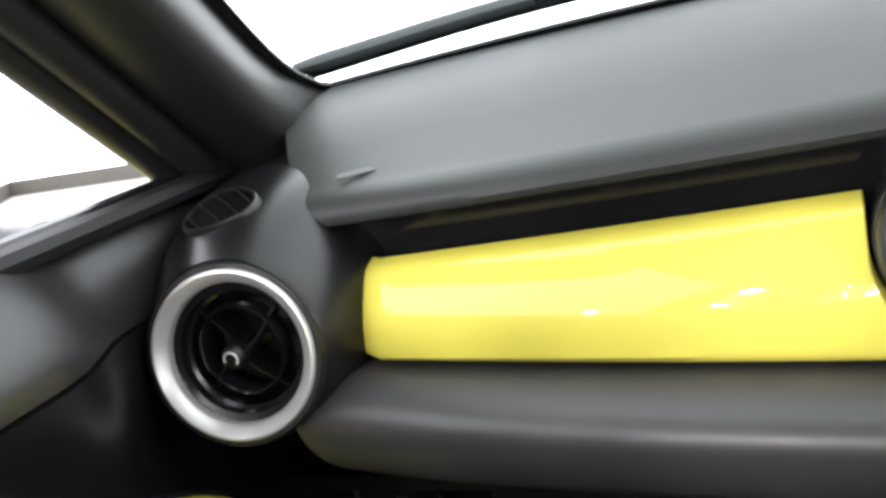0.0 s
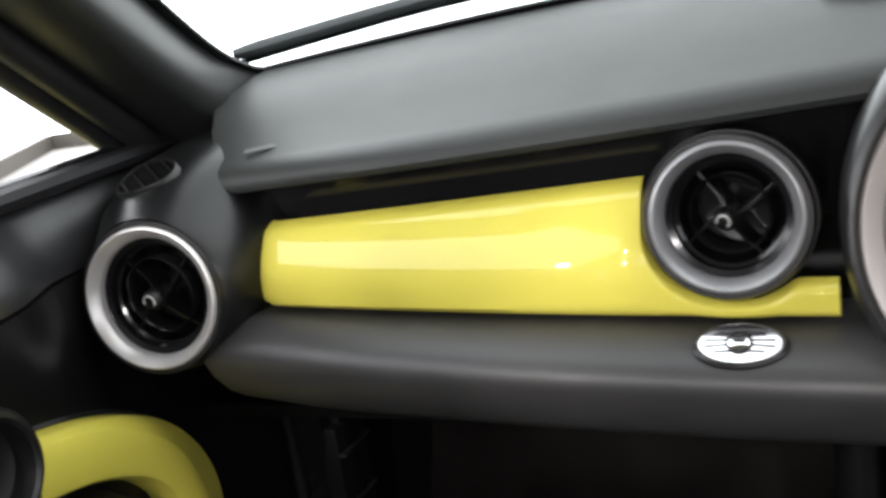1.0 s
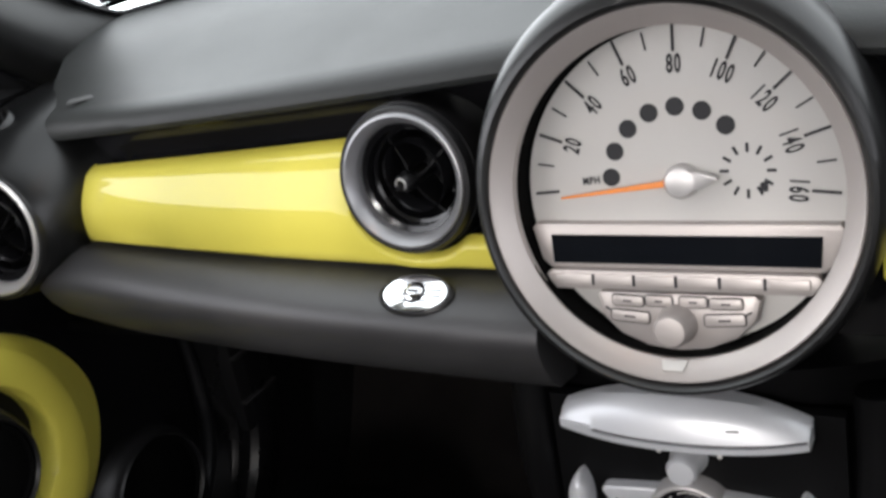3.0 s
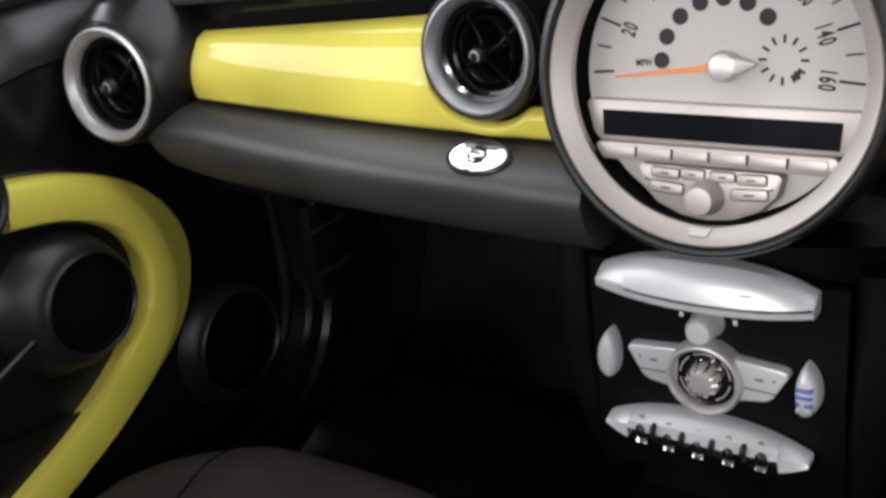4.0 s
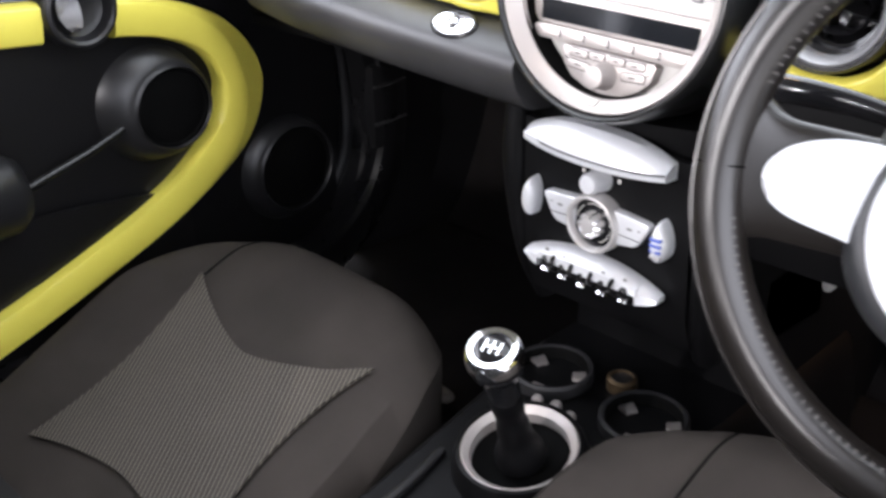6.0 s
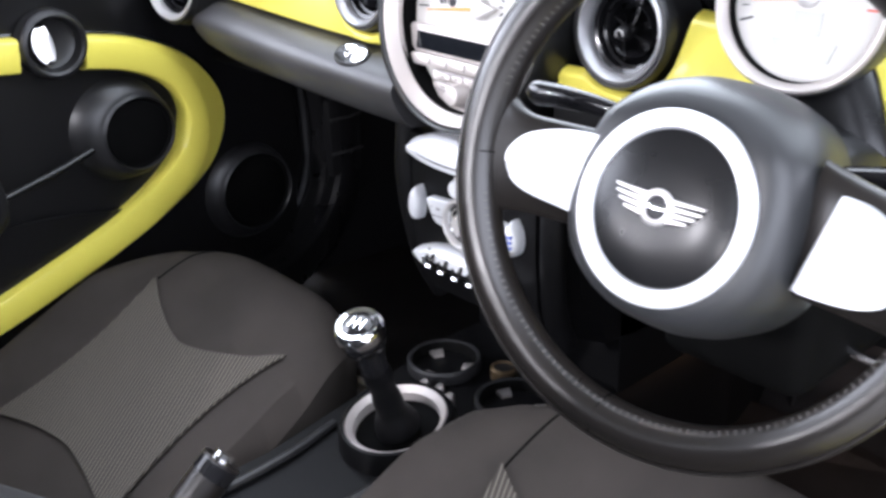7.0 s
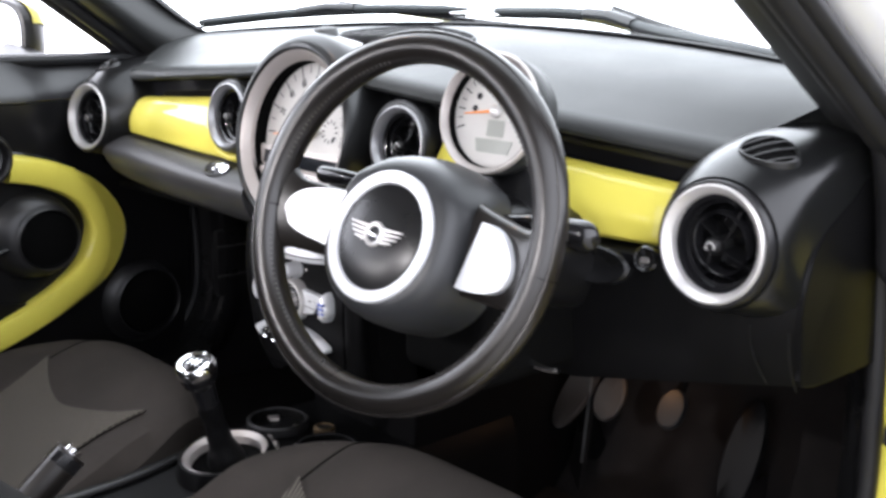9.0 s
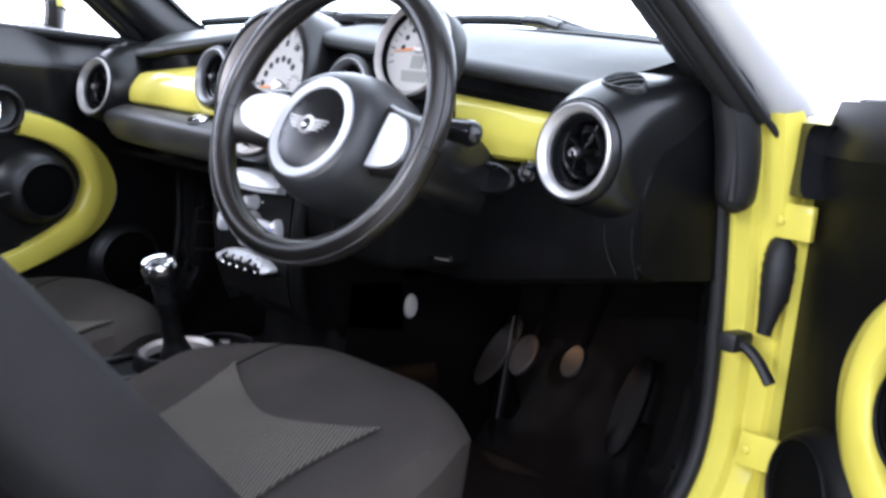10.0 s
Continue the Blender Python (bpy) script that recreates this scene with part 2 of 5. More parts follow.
def spline(pts, n=8, closed=False):
    """A smooth line through a few points."""
    P = [Vector(p) for p in pts]
    out = []
    last = len(P) if closed else len(P) - 1
    for i in range(last):
        p1, p2 = P[i], P[(i + 1) % len(P)]
        p0 = P[i - 1] if (i > 0 or closed) else p1 * 2 - p2
        p3 = P[(i + 2) % len(P)] if (i + 2 < len(P) or closed) else p2 * 2 - p1
        for k in range(n):
            t = k / n
            out.append(0.5 * (2 * p1 + (p2 - p0) * t + (2 * p0 - 5 * p1 + 4 * p2 - p3) * t * t + (3 * p1 - p0 - 3 * p2 + p3) * t ** 3))
    if not closed:
        out.append(P[-1])
    return out


def tube(path, r, sec=12, up=(0, 0, 1), flat=1.0, cap=True):
    """A pipe along a line; r is a radius or a function of 0..1; flat squashes it along up."""
    loops = []
    for i, p in enumerate(path):
        d = (path[min(i + 1, len(path) - 1)] - path[max(i - 1, 0)]).normalized()
        side = d.cross(Vector(up)).normalized()
        top = side.cross(d).normalized()
        rad = r(i / (len(path) - 1)) if callable(r) else r
        loops.append([p + side * rad * math.cos(a) + top * rad * flat * math.sin(a) for a in [2 * math.pi * j / sec for j in range(sec)]])
    return rings(loops, True, cap)


def slab(outline, depth, bevel=0.0, z0=0.0, segs=2):
    """A plate from a flat outline (x, y), thick along z, with rounded front edges."""
    bm = bmesh.new()
    lo = [bm.verts.new((x, y, z0)) for x, y in outline]
    hi = [bm.verts.new((x, y, z0 + depth)) for x, y in outline]
    n = len(lo)
    bm.faces.new(lo[::-1])
    top = bm.faces.new(hi)
    for i in range(n):
        bm.faces.new((lo[i], lo[(i + 1) % n], hi[(i + 1) % n], hi[i]))
    if bevel > 0:
        bmesh.ops.bevel(bm, geom=list(top.edges), offset=bevel, segments=segs, profile=0.6, affect="EDGES")
    return bm


def rounded(w, h, r, n=5, cx=0.0, cy=0.0):
    pts = []
    for sx, sy, a0 in ((1, 1, 0), (-1, 1, 90), (-1, -1, 180), (1, -1, 270)):
        for k in range(n + 1):
            a = radians(a0 + 90 * k / n)
            pts.append((cx + sx * (w / 2 - r) + r * math.cos(a), cy + sy * (h / 2 - r) + r * math.sin(a)))
    return pts


def ellipse(a, b, n=32, cx=0.0, cy=0.0):
    return [(cx + a * math.cos(2 * math.pi * i / n), cy + b * math.sin(2 * math.pi * i / n)) for i in range(n)]


def box(x0, x1, y0, y1, z0, z1, bevel=0.0, segs=2):
    bm = bmesh.new()
    bmesh.ops.create_cube(bm, size=1, matrix=Matrix.LocRotScale(((x0 + x1) / 2, (y0 + y1) / 2, (z0 + z1) / 2), None, (x1 - x0, y1 - y0, z1 - z0)))
    if bevel > 0:
        bmesh.ops.bevel(bm, geom=bm.edges[:], offset=bevel, segments=segs, profile=0.6, affect="EDGES")
    return bm


def sheet(fn, nu, nv, thick=0.0):
    """A surface fn(u, v) with u and v from 0 to 1; thick gives it a back."""
    bm = bmesh.new()
    g = [[bm.verts.new(fn(i / nu, j / nv)) for j in range(nv + 1)] for i in range(nu + 1)]
    for i in range(nu):
        for j in range(nv):
            bm.faces.new((g[i][j], g[i + 1][j], g[i + 1][j + 1], g[i][j + 1]))
    if thick:
        bm.normal_update()
        bmesh.ops.solidify(bm, geom=bm.faces[:], thickness=thick)
    return bm


def along_x(sections, xs):
    """A skin over open or closed cross-sections given as (y, z) for each x."""
    return rings([[(x, y, z) for y, z in sec] for x, sec in zip(xs, sections)], True, True)


def words(text, size, mat, parent, m, squeeze=1.0):
    """Printed characters in the built-in font, each a mesh of its own."""
    if len(text) > 1:
        for i, ch in enumerate(text):
            words(ch, size, mat, parent, m @ Matrix.Translation(((i - (len(text) - 1) / 2) * size * squeeze * (0.62 if ch.isdigit() else 0.72), 0, 0)), squeeze)
        return
    cu = bpy.data.curves.new("print", "FONT")
    cu.body, cu.size, cu.align_x, cu.align_y, cu.extrude = text, size, "CENTER", "CENTER", 0.0002
    cu.offset = size * 0.026
    tmp = new("print_source", cu)
    dg = bpy.context.evaluated_depsgraph_get()
    me = bpy.data.meshes.new_from_object(tmp.evaluated_get(dg))
    bpy.data.objects.remove(tmp)
    me.transform(Matrix.Diagonal((squeeze, 1, 1, 1)))
    bm = bmesh.new()
    bm.from_mesh(me)
    bmesh.ops.remove_doubles(bm, verts=bm.verts[:], dist=1e-6)
    part("character", bm, mat, parent, "", m)


def lerp(a, b, t):
    return a + (b - a) * t


# ---- the studio and the car's shell ----
CORNER = Vector((-7.25, 7.1, 0.0))     # where the two far walls meet
ALONG_LEFT, ALONG_FRONT = Vector((0.45, -0.893, 0.0)), Vector((0.98, 0.20, 0.0))
edge_l, edge_r = CORNER + ALONG_LEFT * 6, CORNER + ALONG_FRONT * 40
ground = bmesh.new()
ground.faces.new([ground.verts.new(p) for p in (CORNER, edge_l, Vector((-9, -30, 0)), Vector((40, -30, 0)), edge_r)])
tagged(part("ground", ground, WHITEFLOOR), "plain cream studio floor under the car", "floor", kind="structure")
for name, run, reach, back in (("baseboard_left", ALONG_LEFT, 6, Vector((-0.893, -0.45, 0))), ("baseboard_front", ALONG_FRONT, 40, Vector((-0.20, 0.98, 0)))):
    strip = rings([[CORNER + run * (reach * k) + back * d + Vector((0, 0, h)) for d, h in ((0.0, 0.0), (0.0, 0.125), (0.01, 0.135), (0.04, 0.135), (0.04, 0.0))] for k in (0.0, 1.0)])
    tagged(part(name, strip, SKIRTING), "dark skirting along the foot of the studio wall", "skirting", kind="structure")



def y_lip(u): return 0.002 + 0.15 * u * u + 0.048 * max(0.0, min(1.0, (0.077 - u) / 0.010))
def z_lip(u): return 0.992 - 0.085 * u
def y_base(u): return 0.395 - 0.33 * u * u
def z_base(u): return 1.037 - 0.09 * u * u
def y_top(u): return 0.020 + 0.12 * u * u
def z_top(u): return 0.943 - 0.08 * u
def y_bot(u): return -0.006 + 0.14 * u * u


Z_BOT = 0.8350
RAKE = 0.65   # rise of the windscreen per metre towards the rear


def screen_point(x, rise):
    """A place on the windscreen, rise metres above its lower edge."""
    k = 1 - 0.25 * rise
    return (x * k, y_base(abs(x)) - rise / RAKE, z_base(abs(x)) + rise)


carpet = tagged(part("floor", sheet(lambda u, v: (lerp(-0.7, 0.7, u), lerp(-1.7, 0.42, v), 0.27 + 0.002 * math.sin(40 * u) * math.sin(31 * v)), 40, 40, -0.03), CARPET), "black carpeted car floor", "floor", kind="structure")
tagged(part("wall_front", sheet(lambda u, v: (lerp(-0.7, 0.7, u), 0.42 + 0.2 * v ** 0.6, 0.27 + 0.55 * v), 8, 10, 0.03), CARPET), "black carpeted bulkhead of the footwell", "bulkhead", kind="structure")
tagged(part("ceiling", sheet(lambda u, v: (lerp(-0.6, 0.6, u), lerp(-1.75, -0.20, v), 1.40 + 0.03 * math.sin(math.pi * v) - 0.05 * (2 * u - 1) ** 2), 12, 12, 0.02), HEADLINER), "grey cloth car roof lining", "ceiling", kind="structure")
# unseen walls and posts, added to darken the rear and break up reflections
for side in (-1, 1):
    wall = thing("wall_left" if side < 0 else "wall_right", "unseen black rear side wall that cuts light in the cabin", "side wall", kind="structure")
    part("panel", sheet(lambda u, v: (side * (0.70 - 0.04 * v), lerp(-1.0, -1.7, u), lerp(0.25, 0.95, v)), 6, 6, 0.02), BLACK, wall)
    part("unseen_post", tube([Vector((side * 0.70, -1.00, 0.92)), Vector((side * 0.66, -1.02, 1.15)), Vector((side * 0.60, -1.04, 1.37))], 0.05, 10, (0, 1, 0)), BLACK, wall)
    part("unseen_post", tube([Vector((side * 0.68, -1.72, 0.92)), Vector((side * 0.64, -1.68, 1.15)), Vector((side * 0.58, -1.62, 1.38))], 0.10, 10, (0, 1, 0)), BLACK, wall)
    part("roof_rail", tube([Vector((side * 0.565, -0.16, 1.36)), Vector((side * 0.60, -0.9, 1.385)), Vector((side * 0.585, -1.7, 1.375))], 0.03, 10), HEADLINER, wall)
# plain closing sheet behind the seats, out of view
tagged(part("wall_rear", sheet(lambda u, v: (lerp(-0.7, 0.7, u), -1.7 - 0.05 * math.sin(math.pi * u), lerp(0.2, 1.0, v)), 8, 8, -0.03), BLACK), "unseen black bulkhead closing the rear of the cabin", "bulkhead", kind="structure")


def opening(side, off, x):
    """The line of the door opening: down the front post, round the corner, back along the sill."""
    pts = [(0.188, 0.925), (0.207, 0.85), (0.235, 0.70), (0.25, 0.56), (0.235, 0.465), (0.175, 0.40), (0.08, 0.385), (-0.35, 0.385), (-0.9, 0.39)]
    line = spline([(0, y, z) for y, z in pts], 8)
    out = []
    for i, p in enumerate(line):
        d = (line[min(i + 1, len(line) - 1)] - line[max(i - 1, 0)]).normalized()
        n = Vector((0, -d.z, d.y))
        out.append(Vector((side * x, p.y + n.y * off, p.z + n.z * off)))
    return out


def shell(side, label):
    body = thing("car_body_side", label, "car body")
    ribs = [(0.0, 0.690), (0.010, 0.699), (0.012, 0.720), (0.024, 0.726), (0.028, 0.752), (0.040, 0.760), (0.060, 0.762)]
    strips = [opening(side, o, x) for o, x in ribs]
    if side > 0:
        part("door_frame", rings([[s[i] for s in strips] for i in range(len(strips[0]))], True, False, False), YELLOW, body, "yellow painted door frame and sill")
    part("door_seal", tube(opening(side, -0.004, 0.688), 0.011, 10, (1, 0, 0)), RUBBER, body, "black rubber door seal")
    inner = [opening(side, o, x) for o, x in ((-0.004, 0.688), (0.010, 0.668), (0.014, 0.655), (0.030, 0.650), (0.034, 0.640), (0.05, 0.636), (0.09, 0.650))]
    part("sill_trim", rings([[s[i] for s in inner] for i in range(8, len(inner[0]))], True, False, False), CAP, body, "black ribbed plastic sill trim")
    part("kick_panel", sheet(lambda u, v: (side * lerp(0.690, 0.655, v), 0.24 + 0.36 * v, lerp(0.27, 0.86, u)), 6, 8, 0.004), BLACK, body)
    part("post_panel", sheet(lambda u, v: (side * 0.700, lerp(0.20, 0.33, u), lerp(0.37, 0.93, v)), 3, 8, 0.003), BLACK, body) if side < 0 else None
    # the wing, seen above and in front of the door gap
    part("front_wing", sheet(lambda u, v: (side * (0.66 + 0.165 * math.sin(v * math.pi / 2)), lerp(0.215 + 0.10 * min(1.0, v / 0.35), 1.5, u), 0.948 - 0.07 * u * u - (0.36 * (1 - math.cos(v * math.pi / 2)))), 16, 14, 0.004), YELLOW, body, "yellow painted front wing")
    part("outer_sill", sheet(lambda u, v: (side * (0.80 - 0.05 * v * v), lerp(0.33, -1.2, u), lerp(0.345, 0.20, v)), 8, 6, 0.004), YELLOW, body)
    return body


shell(-1, "yellow car side with black sill trim and seals")
shell_r = shell(1, "yellow car side with the open door frame")

# fittings on the open door frame
part("hinge_face", sheet(lambda u, v: (lerp(0.757, 0.828, u), 0.302 + 0.03 * u * u, lerp(0.32, 0.905, v)), 8, 10, 0.004), YELLOW, shell_r, "yellow painted hinge face")
part("wing_edge", tube(spline([(0.730, 0.192, 0.932), (0.742, 0.225, 0.905), (0.752, 0.262, 0.868), (0.752, 0.290, 0.815)], 6), 0.0045, 8, (1, 0, 0)), RUBBER, shell_r, "black rubber strip at the wing edge")
for dz in (0.0, -0.292):
    hinge = part("hinge", box(0.740, 0.792, 0.246, 0.258, 0.782 + dz, 0.826 + dz, 0.003), YELLOW, shell_r, "yellow painted hinge bracket")
    part("arm", box(0.744, 0.756, 0.252, 0.300, 0.786 + dz, 0.822 + dz, 0.003), YELLOW, hinge)
    part("bolt", lathe([(0.006, 0.0), (0.006, 0.004), (0.004, 0.0055), (0.0, 0.0055)], 6), YELLOW, hinge, "", facing(0.752, 0.246, 0.804 + dz))
strap = part("check_strap", box(0.712, 0.738, 0.205, 0.250, 0.634, 0.659, 0.006), RUBBER, shell_r, "black door check strap")
part("strap", tube(spline([(0.728, 0.226, 0.648), (0.746, 0.224, 0.642), (0.764, 0.224, 0.628), (0.782, 0.224, 0.606)], 6), 0.0095, 8, (0, 0, 1), 0.7), RUBBER, strap)
gaiter = part("cable_gaiter", tube(spline([(0.744, 0.262, 0.782), (0.753, 0.254, 0.760), (0.755, 0.250, 0.715), (0.748, 0.252, 0.660)], 6), lambda t: 0.010 + 0.010 * math.sin(math.pi * min(1, t * 1.05)) + 0.0008 * math.sin(t * 60), 12, (1, 0, 0)), RUBBER, shell_r, "black rubber cable gaiter")
part("collar", box(0.742, 0.768, 0.256, 0.290, 0.700, 0.776, 0.005), BLACK, gaiter)

bonnet = thing("bonnet", "yellow painted bonnet beyond the windscreen", "bonnet")
part("panel", sheet(lambda u, v: (lerp(-0.66, 0.66, u), lerp(0.46, 1.55, v), 0.985 - 0.035 * (2 * u - 1) ** 2 - 0.12 * v * v), 20, 14, 0.006), YELLOW, bonnet)
part("scuttle", sheet(lambda u, v: (lerp(-0.68, 0.68, u), lerp(y_base(abs(lerp(-0.68, 0.68, u))) + 0.01, 0.47, v), 0.955 + 0.02 * v), 20, 4, 0.006), BLACK, bonnet, "black plastic scuttle panel")

# ---- windscreen, pillars, wipers ----
screen = thing("windscreen", "clear windscreen with a black printed border", "windscreen", kind="structure")
pane = part("pane", sheet(lambda u, v: screen_point(lerp(-0.675, 0.675, u), 0.005 + 0.36 * v), 24, 10), GLASS, screen)
pane.visible_shadow = False


def frit(u, v):
    x = lerp(-0.68, 0.68, u)
    p = Vector(screen_point(x, lerp(-0.012, 0.009, v)))
    return p + Vector((0, -0.004, -0.004))


part("border", sheet(frit, 30, 3, 0.003), GLOSS, screen, "black border along the glass")
for side in (-1, 1):
    def frit_side(u, v, side=side):
        a = v * 0.04
        r = u * 0.36
        corner = 0.034 * math.exp(-r / 0.015)
        x = side * (0.656 - corner * (1 - v) + a * 0.6)
        return Vector(screen_point(x, max(r, 0.002))) + Vector((0, -0.004, -0.004))
    part("border", sheet(frit_side, 30, 3, 0.003), GLOSS, screen)


def pillar(side):
    ob = thing("pillar_trim", "black plastic windscreen pillar trim", "pillar", "pillars", "structure")
    loops = []
    for k in range(25):
        r = -0.06 + 0.42 * k / 24
        flare = 0.034 * math.exp(-max(r, 0) / 0.016)
        cx, cy, cz = screen_point(side * 0.66, r)
        o = Vector((cx, cy, cz))
        loop = []
        # inner edge on the glass, over the rounded inside face, to the door seal
        prof = [(0.012 - flare, 0.012), (0.004 - 0.95 * flare, -0.016), (-0.010 - 0.5 * flare, -0.045), (-0.022 - 0.2 * flare, -0.075), (-0.027, -0.100), (-0.020, -0.122), (0.006, -0.134), (0.034, -0.132), (0.052, -0.118), (0.062, -0.09), (0.064, -0.05), (0.055, 0.0), (0.03, 0.02)]
        for px, py in prof:
            loop.append(o + Vector((side * px, py, py * 0.12)))
        loops.append(loop)
    part("trim", rings([spline(lp, 3, True) for lp in loops]), PILLAR, ob, sharp=60)
    for dx, dy, dz, r in ((0.038, -0.134, -0.024, 0.0140), (0.057, -0.131, -0.037, 0.0130), (0.073, -0.114, -0.040, 0.0090)):
        line = [Vector(screen_point(side * 0.66, -0.035 + 0.395 * k / 14)) + Vector((side * dx, dy, dz)) for k in range(15)]
        part("seal", tube(line, r, 10, (1, 0, 0)), RUBBER, ob, "black rubber seal along the pillar")
    foot = spline([(side * 0.704, 0.135, 1.005), (side * 0.708, 0.166, 0.950), (side * 0.713, 0.186, 0.890), (side * 0.715, 0.192, 0.840), (side * 0.715, 0.193, 0.806)], 6)
    part("foot", tube(foot, lambda t: (0.026 + 0.006 * math.sin(math.pi * t)) * math.sqrt(max(0.05, 1 - max(0.0, (t - 0.82) / 0.18) ** 2)), 18, (1, 0, 0), 0.8), RUBBER, ob, "black rubber foot of the pillar")
    ridge = [p + Vector((side * 0.010, -0.024, 0.0)) for p in foot[4:-3]]
    part("foot_rib", tube(ridge, 0.006, 8, (1, 0, 0)), RUBBER, ob)
    outer = [[Vector(screen_point(side * 0.66, -0.045 + 0.405 * k / 14)) + Vector((side * a, b, c)) for a, b, c in ((0.066, -0.092, -0.034), (0.082, -0.088, -0.030), (0.096, -0.070, -0.020), (0.103, -0.042, -0.008), (0.098, -0.010, 0.0), (0.080, 0.015, 0.006))] for k in range(15)]
    part("outer_cover", rings(outer, True, False, False), PILLARPAINT, ob, "pale silver outer pillar cover")
    return ob


pillar_l, pillar_r = pillar(-1), pillar(1)


def wiper(path, joint, label):
    ob = thing("windscreen_wiper", label, "wiper", "windscreen wipers")
    p = spline(path, 8)
    part("blade", tube(p, lambda t: 0.0100 * min(1, 0.75 + 6 * t, 0.45 + 6 * (1 - t)), 10, (0, 0, 1), 0.75), WIPER, ob)
    part("rubber_lip", tube([q + Vector((0, -0.002, -0.009)) for q in p], 0.003, 6), DEEP, ob)
    j = p[int(joint * (len(p) - 1))]
    j2 = p[min(len(p) - 1, int(joint * (len(p) - 1)) + 5)]
    part("joint", tube([j, (j + j2) / 2 + Vector((0, 0, 0.004)), j2], 0.013, 10, (0, 0, 1), 0.8), GLOSS, ob)
    return ob, p


w1, p1 = wiper([(-0.668, 0.250, 1.022), (-0.50, 0.335, 1.046), (-0.32, 0.395, 1.060), (-0.13, 0.425, 1.063)], 0.40, "black wiper lying on the glass near the passenger pillar")
part("arm", tube(spline([p1[12] + Vector((0, 0.012, 0.012)), Vector((-0.30, 0.42, 1.055)), Vector((0.02, 0.45, 1.035))], 8), 0.006, 8), GLOSS, w1)
w2, p2 = wiper([(-0.062, 0.421, 1.062), (0.12, 0.425, 1.062), (0.28, 0.395, 1.040), (0.50, 0.315, 1.022)], 0.36, "black wiper lying on the glass before the steering wheel")
part("arm", tube(spline([p2[10] + Vector((0, 0.012, 0.012)), Vector((0.30, 0.42, 1.04)), Vector((0.56, 0.33, 1.012))], 8), 0.006, 8), GLOSS, w2)

# ---- dashboard ----
dash = thing("dashboard", "dark grey dashboard with gloss yellow trim panels", "dashboard")


def dash_section(x):
    u = abs(x)
    yl, zl, yb, zb, yt, zt = y_lip(u), z_lip(u), y_base(u), z_base(u), y_top(u), z_top(u)
    top = [(lerp(yl + 0.03, yb, k / 6), lerp(zl + 0.006, zb, k / 6) + 0.015 * math.sin(math.pi * k / 6)) for k in range(6, -1, -1)]
    nose = [(yl + 0.020, zl + 0.0035), (yl + 0.0105, zl + 0.0005), (yl + 0.0045, zl - 0.0035), (yl + 0.001, zl - 0.009), (yl, zl - 0.0135), (yl + 0.002, zl - 0.0175), (yl + 0.008, zl - 0.0195), (yl + 0.018, zl - 0.021)]
    back = [(yl + 0.035, zl - 0.020), (yl + 0.09, zl - 0.016), (yb, zl - 0.02)]
    return top + nose + back


xs = sorted([lerp(-0.578, 0.578, i / 60) for i in range(61)] + [s * x for s in (-1, 1) for x in (0.0670, 0.0720, 0.0770)])


def pad_end(x, y):
    """The ends of the pad run outwards towards the windscreen corners."""
    return x + math.copysign(0.62 * max(0.0, min(0.09, y - y_lip(abs(x)))), x) * (abs(x) / 0.578) ** 4


part("top_pad", rings([[(pad_end(x, y), y, z) for y, z in dash_section(x)] for x in xs]), DASH, dash, "grained dark grey top pad")
part("core", along_x([[(y_top(abs(x)) + 0.020, 0.972 - 0.08 * abs(x)), (0.30, 0.94), (0.30, 0.76), (y_top(abs(x)) + 0.030, 0.76), (y_top(abs(x)) + 0.030, 0.937 - 0.08 * abs(x))] for x in xs], xs), GLOSS, dash)


def trim_panel(side):
    """The gloss yellow panel with the round notch for the inner vent."""
    vx, vz, vr = (0.18 if side < 0 else 0.187), 0.903, 0.0555
    cols = [lerp(0.548, vx + vr + 0.0004, (i / 22)) for i in range(23)] + [vx + vr * math.cos(math.radians(a)) for a in range(4, 150, 6)] + [0.126, 0.118]
    bm = bmesh.new()
    grid = []
    nv = 14
    for x in cols:
        zt = z_top(x)
        d = abs(x - vx)
        if d < vr:
            zt = min(zt, vz - math.sqrt(max(vr * vr - d * d, 0.0)))
        if x < 0.15:
            zt = min(zt, 0.862)
        zb = Z_BOT + 0.001
        end = max(0.0, 1 - (0.548 - x) / 0.012) ** 2
        col = []
        for j in range(nv + 1):
            v = j / nv
            v = 0.35 * v + 0.65 * v * v * (3 - 2 * v)
            z = lerp(zb, zt, v)
            w = (z - Z_BOT) / (z_top(x) - Z_BOT)
            rr = min(0.007, 0.4 * (zt - zb))
            roll = rr * 1.4 * (max(0, 1 - (z - zb) / rr) ** 2 + max(0, 1 - (zt - z) / rr) ** 2) + 0.010 * end
            col.append(bm.verts.new((side * x, lerp(y_bot(x), y_top(x), w) - 0.011 * math.sin(math.pi * min(max(w, 0), 1)) + roll - 0.004, z)))
        grid.append(col)
    for a, b in zip(grid, grid[1:]):
        for j in range(nv):
            bm.faces.new((a[j], a[j + 1], b[j + 1], b[j]))
    bmesh.ops.recalc_face_normals(bm, faces=bm.faces[:])
    bm.normal_update()
    if bm.faces[:][0].normal.y > 0:
        bmesh.ops.reverse_faces(bm, faces=bm.faces[:])
    bmesh.ops.solidify(bm, geom=bm.faces[:], thickness=0.012)
    return part("trim_panel", bm, YELLOW, dash, "gloss yellow trim panel")


trim_panel(-1)
trim_panel(1)


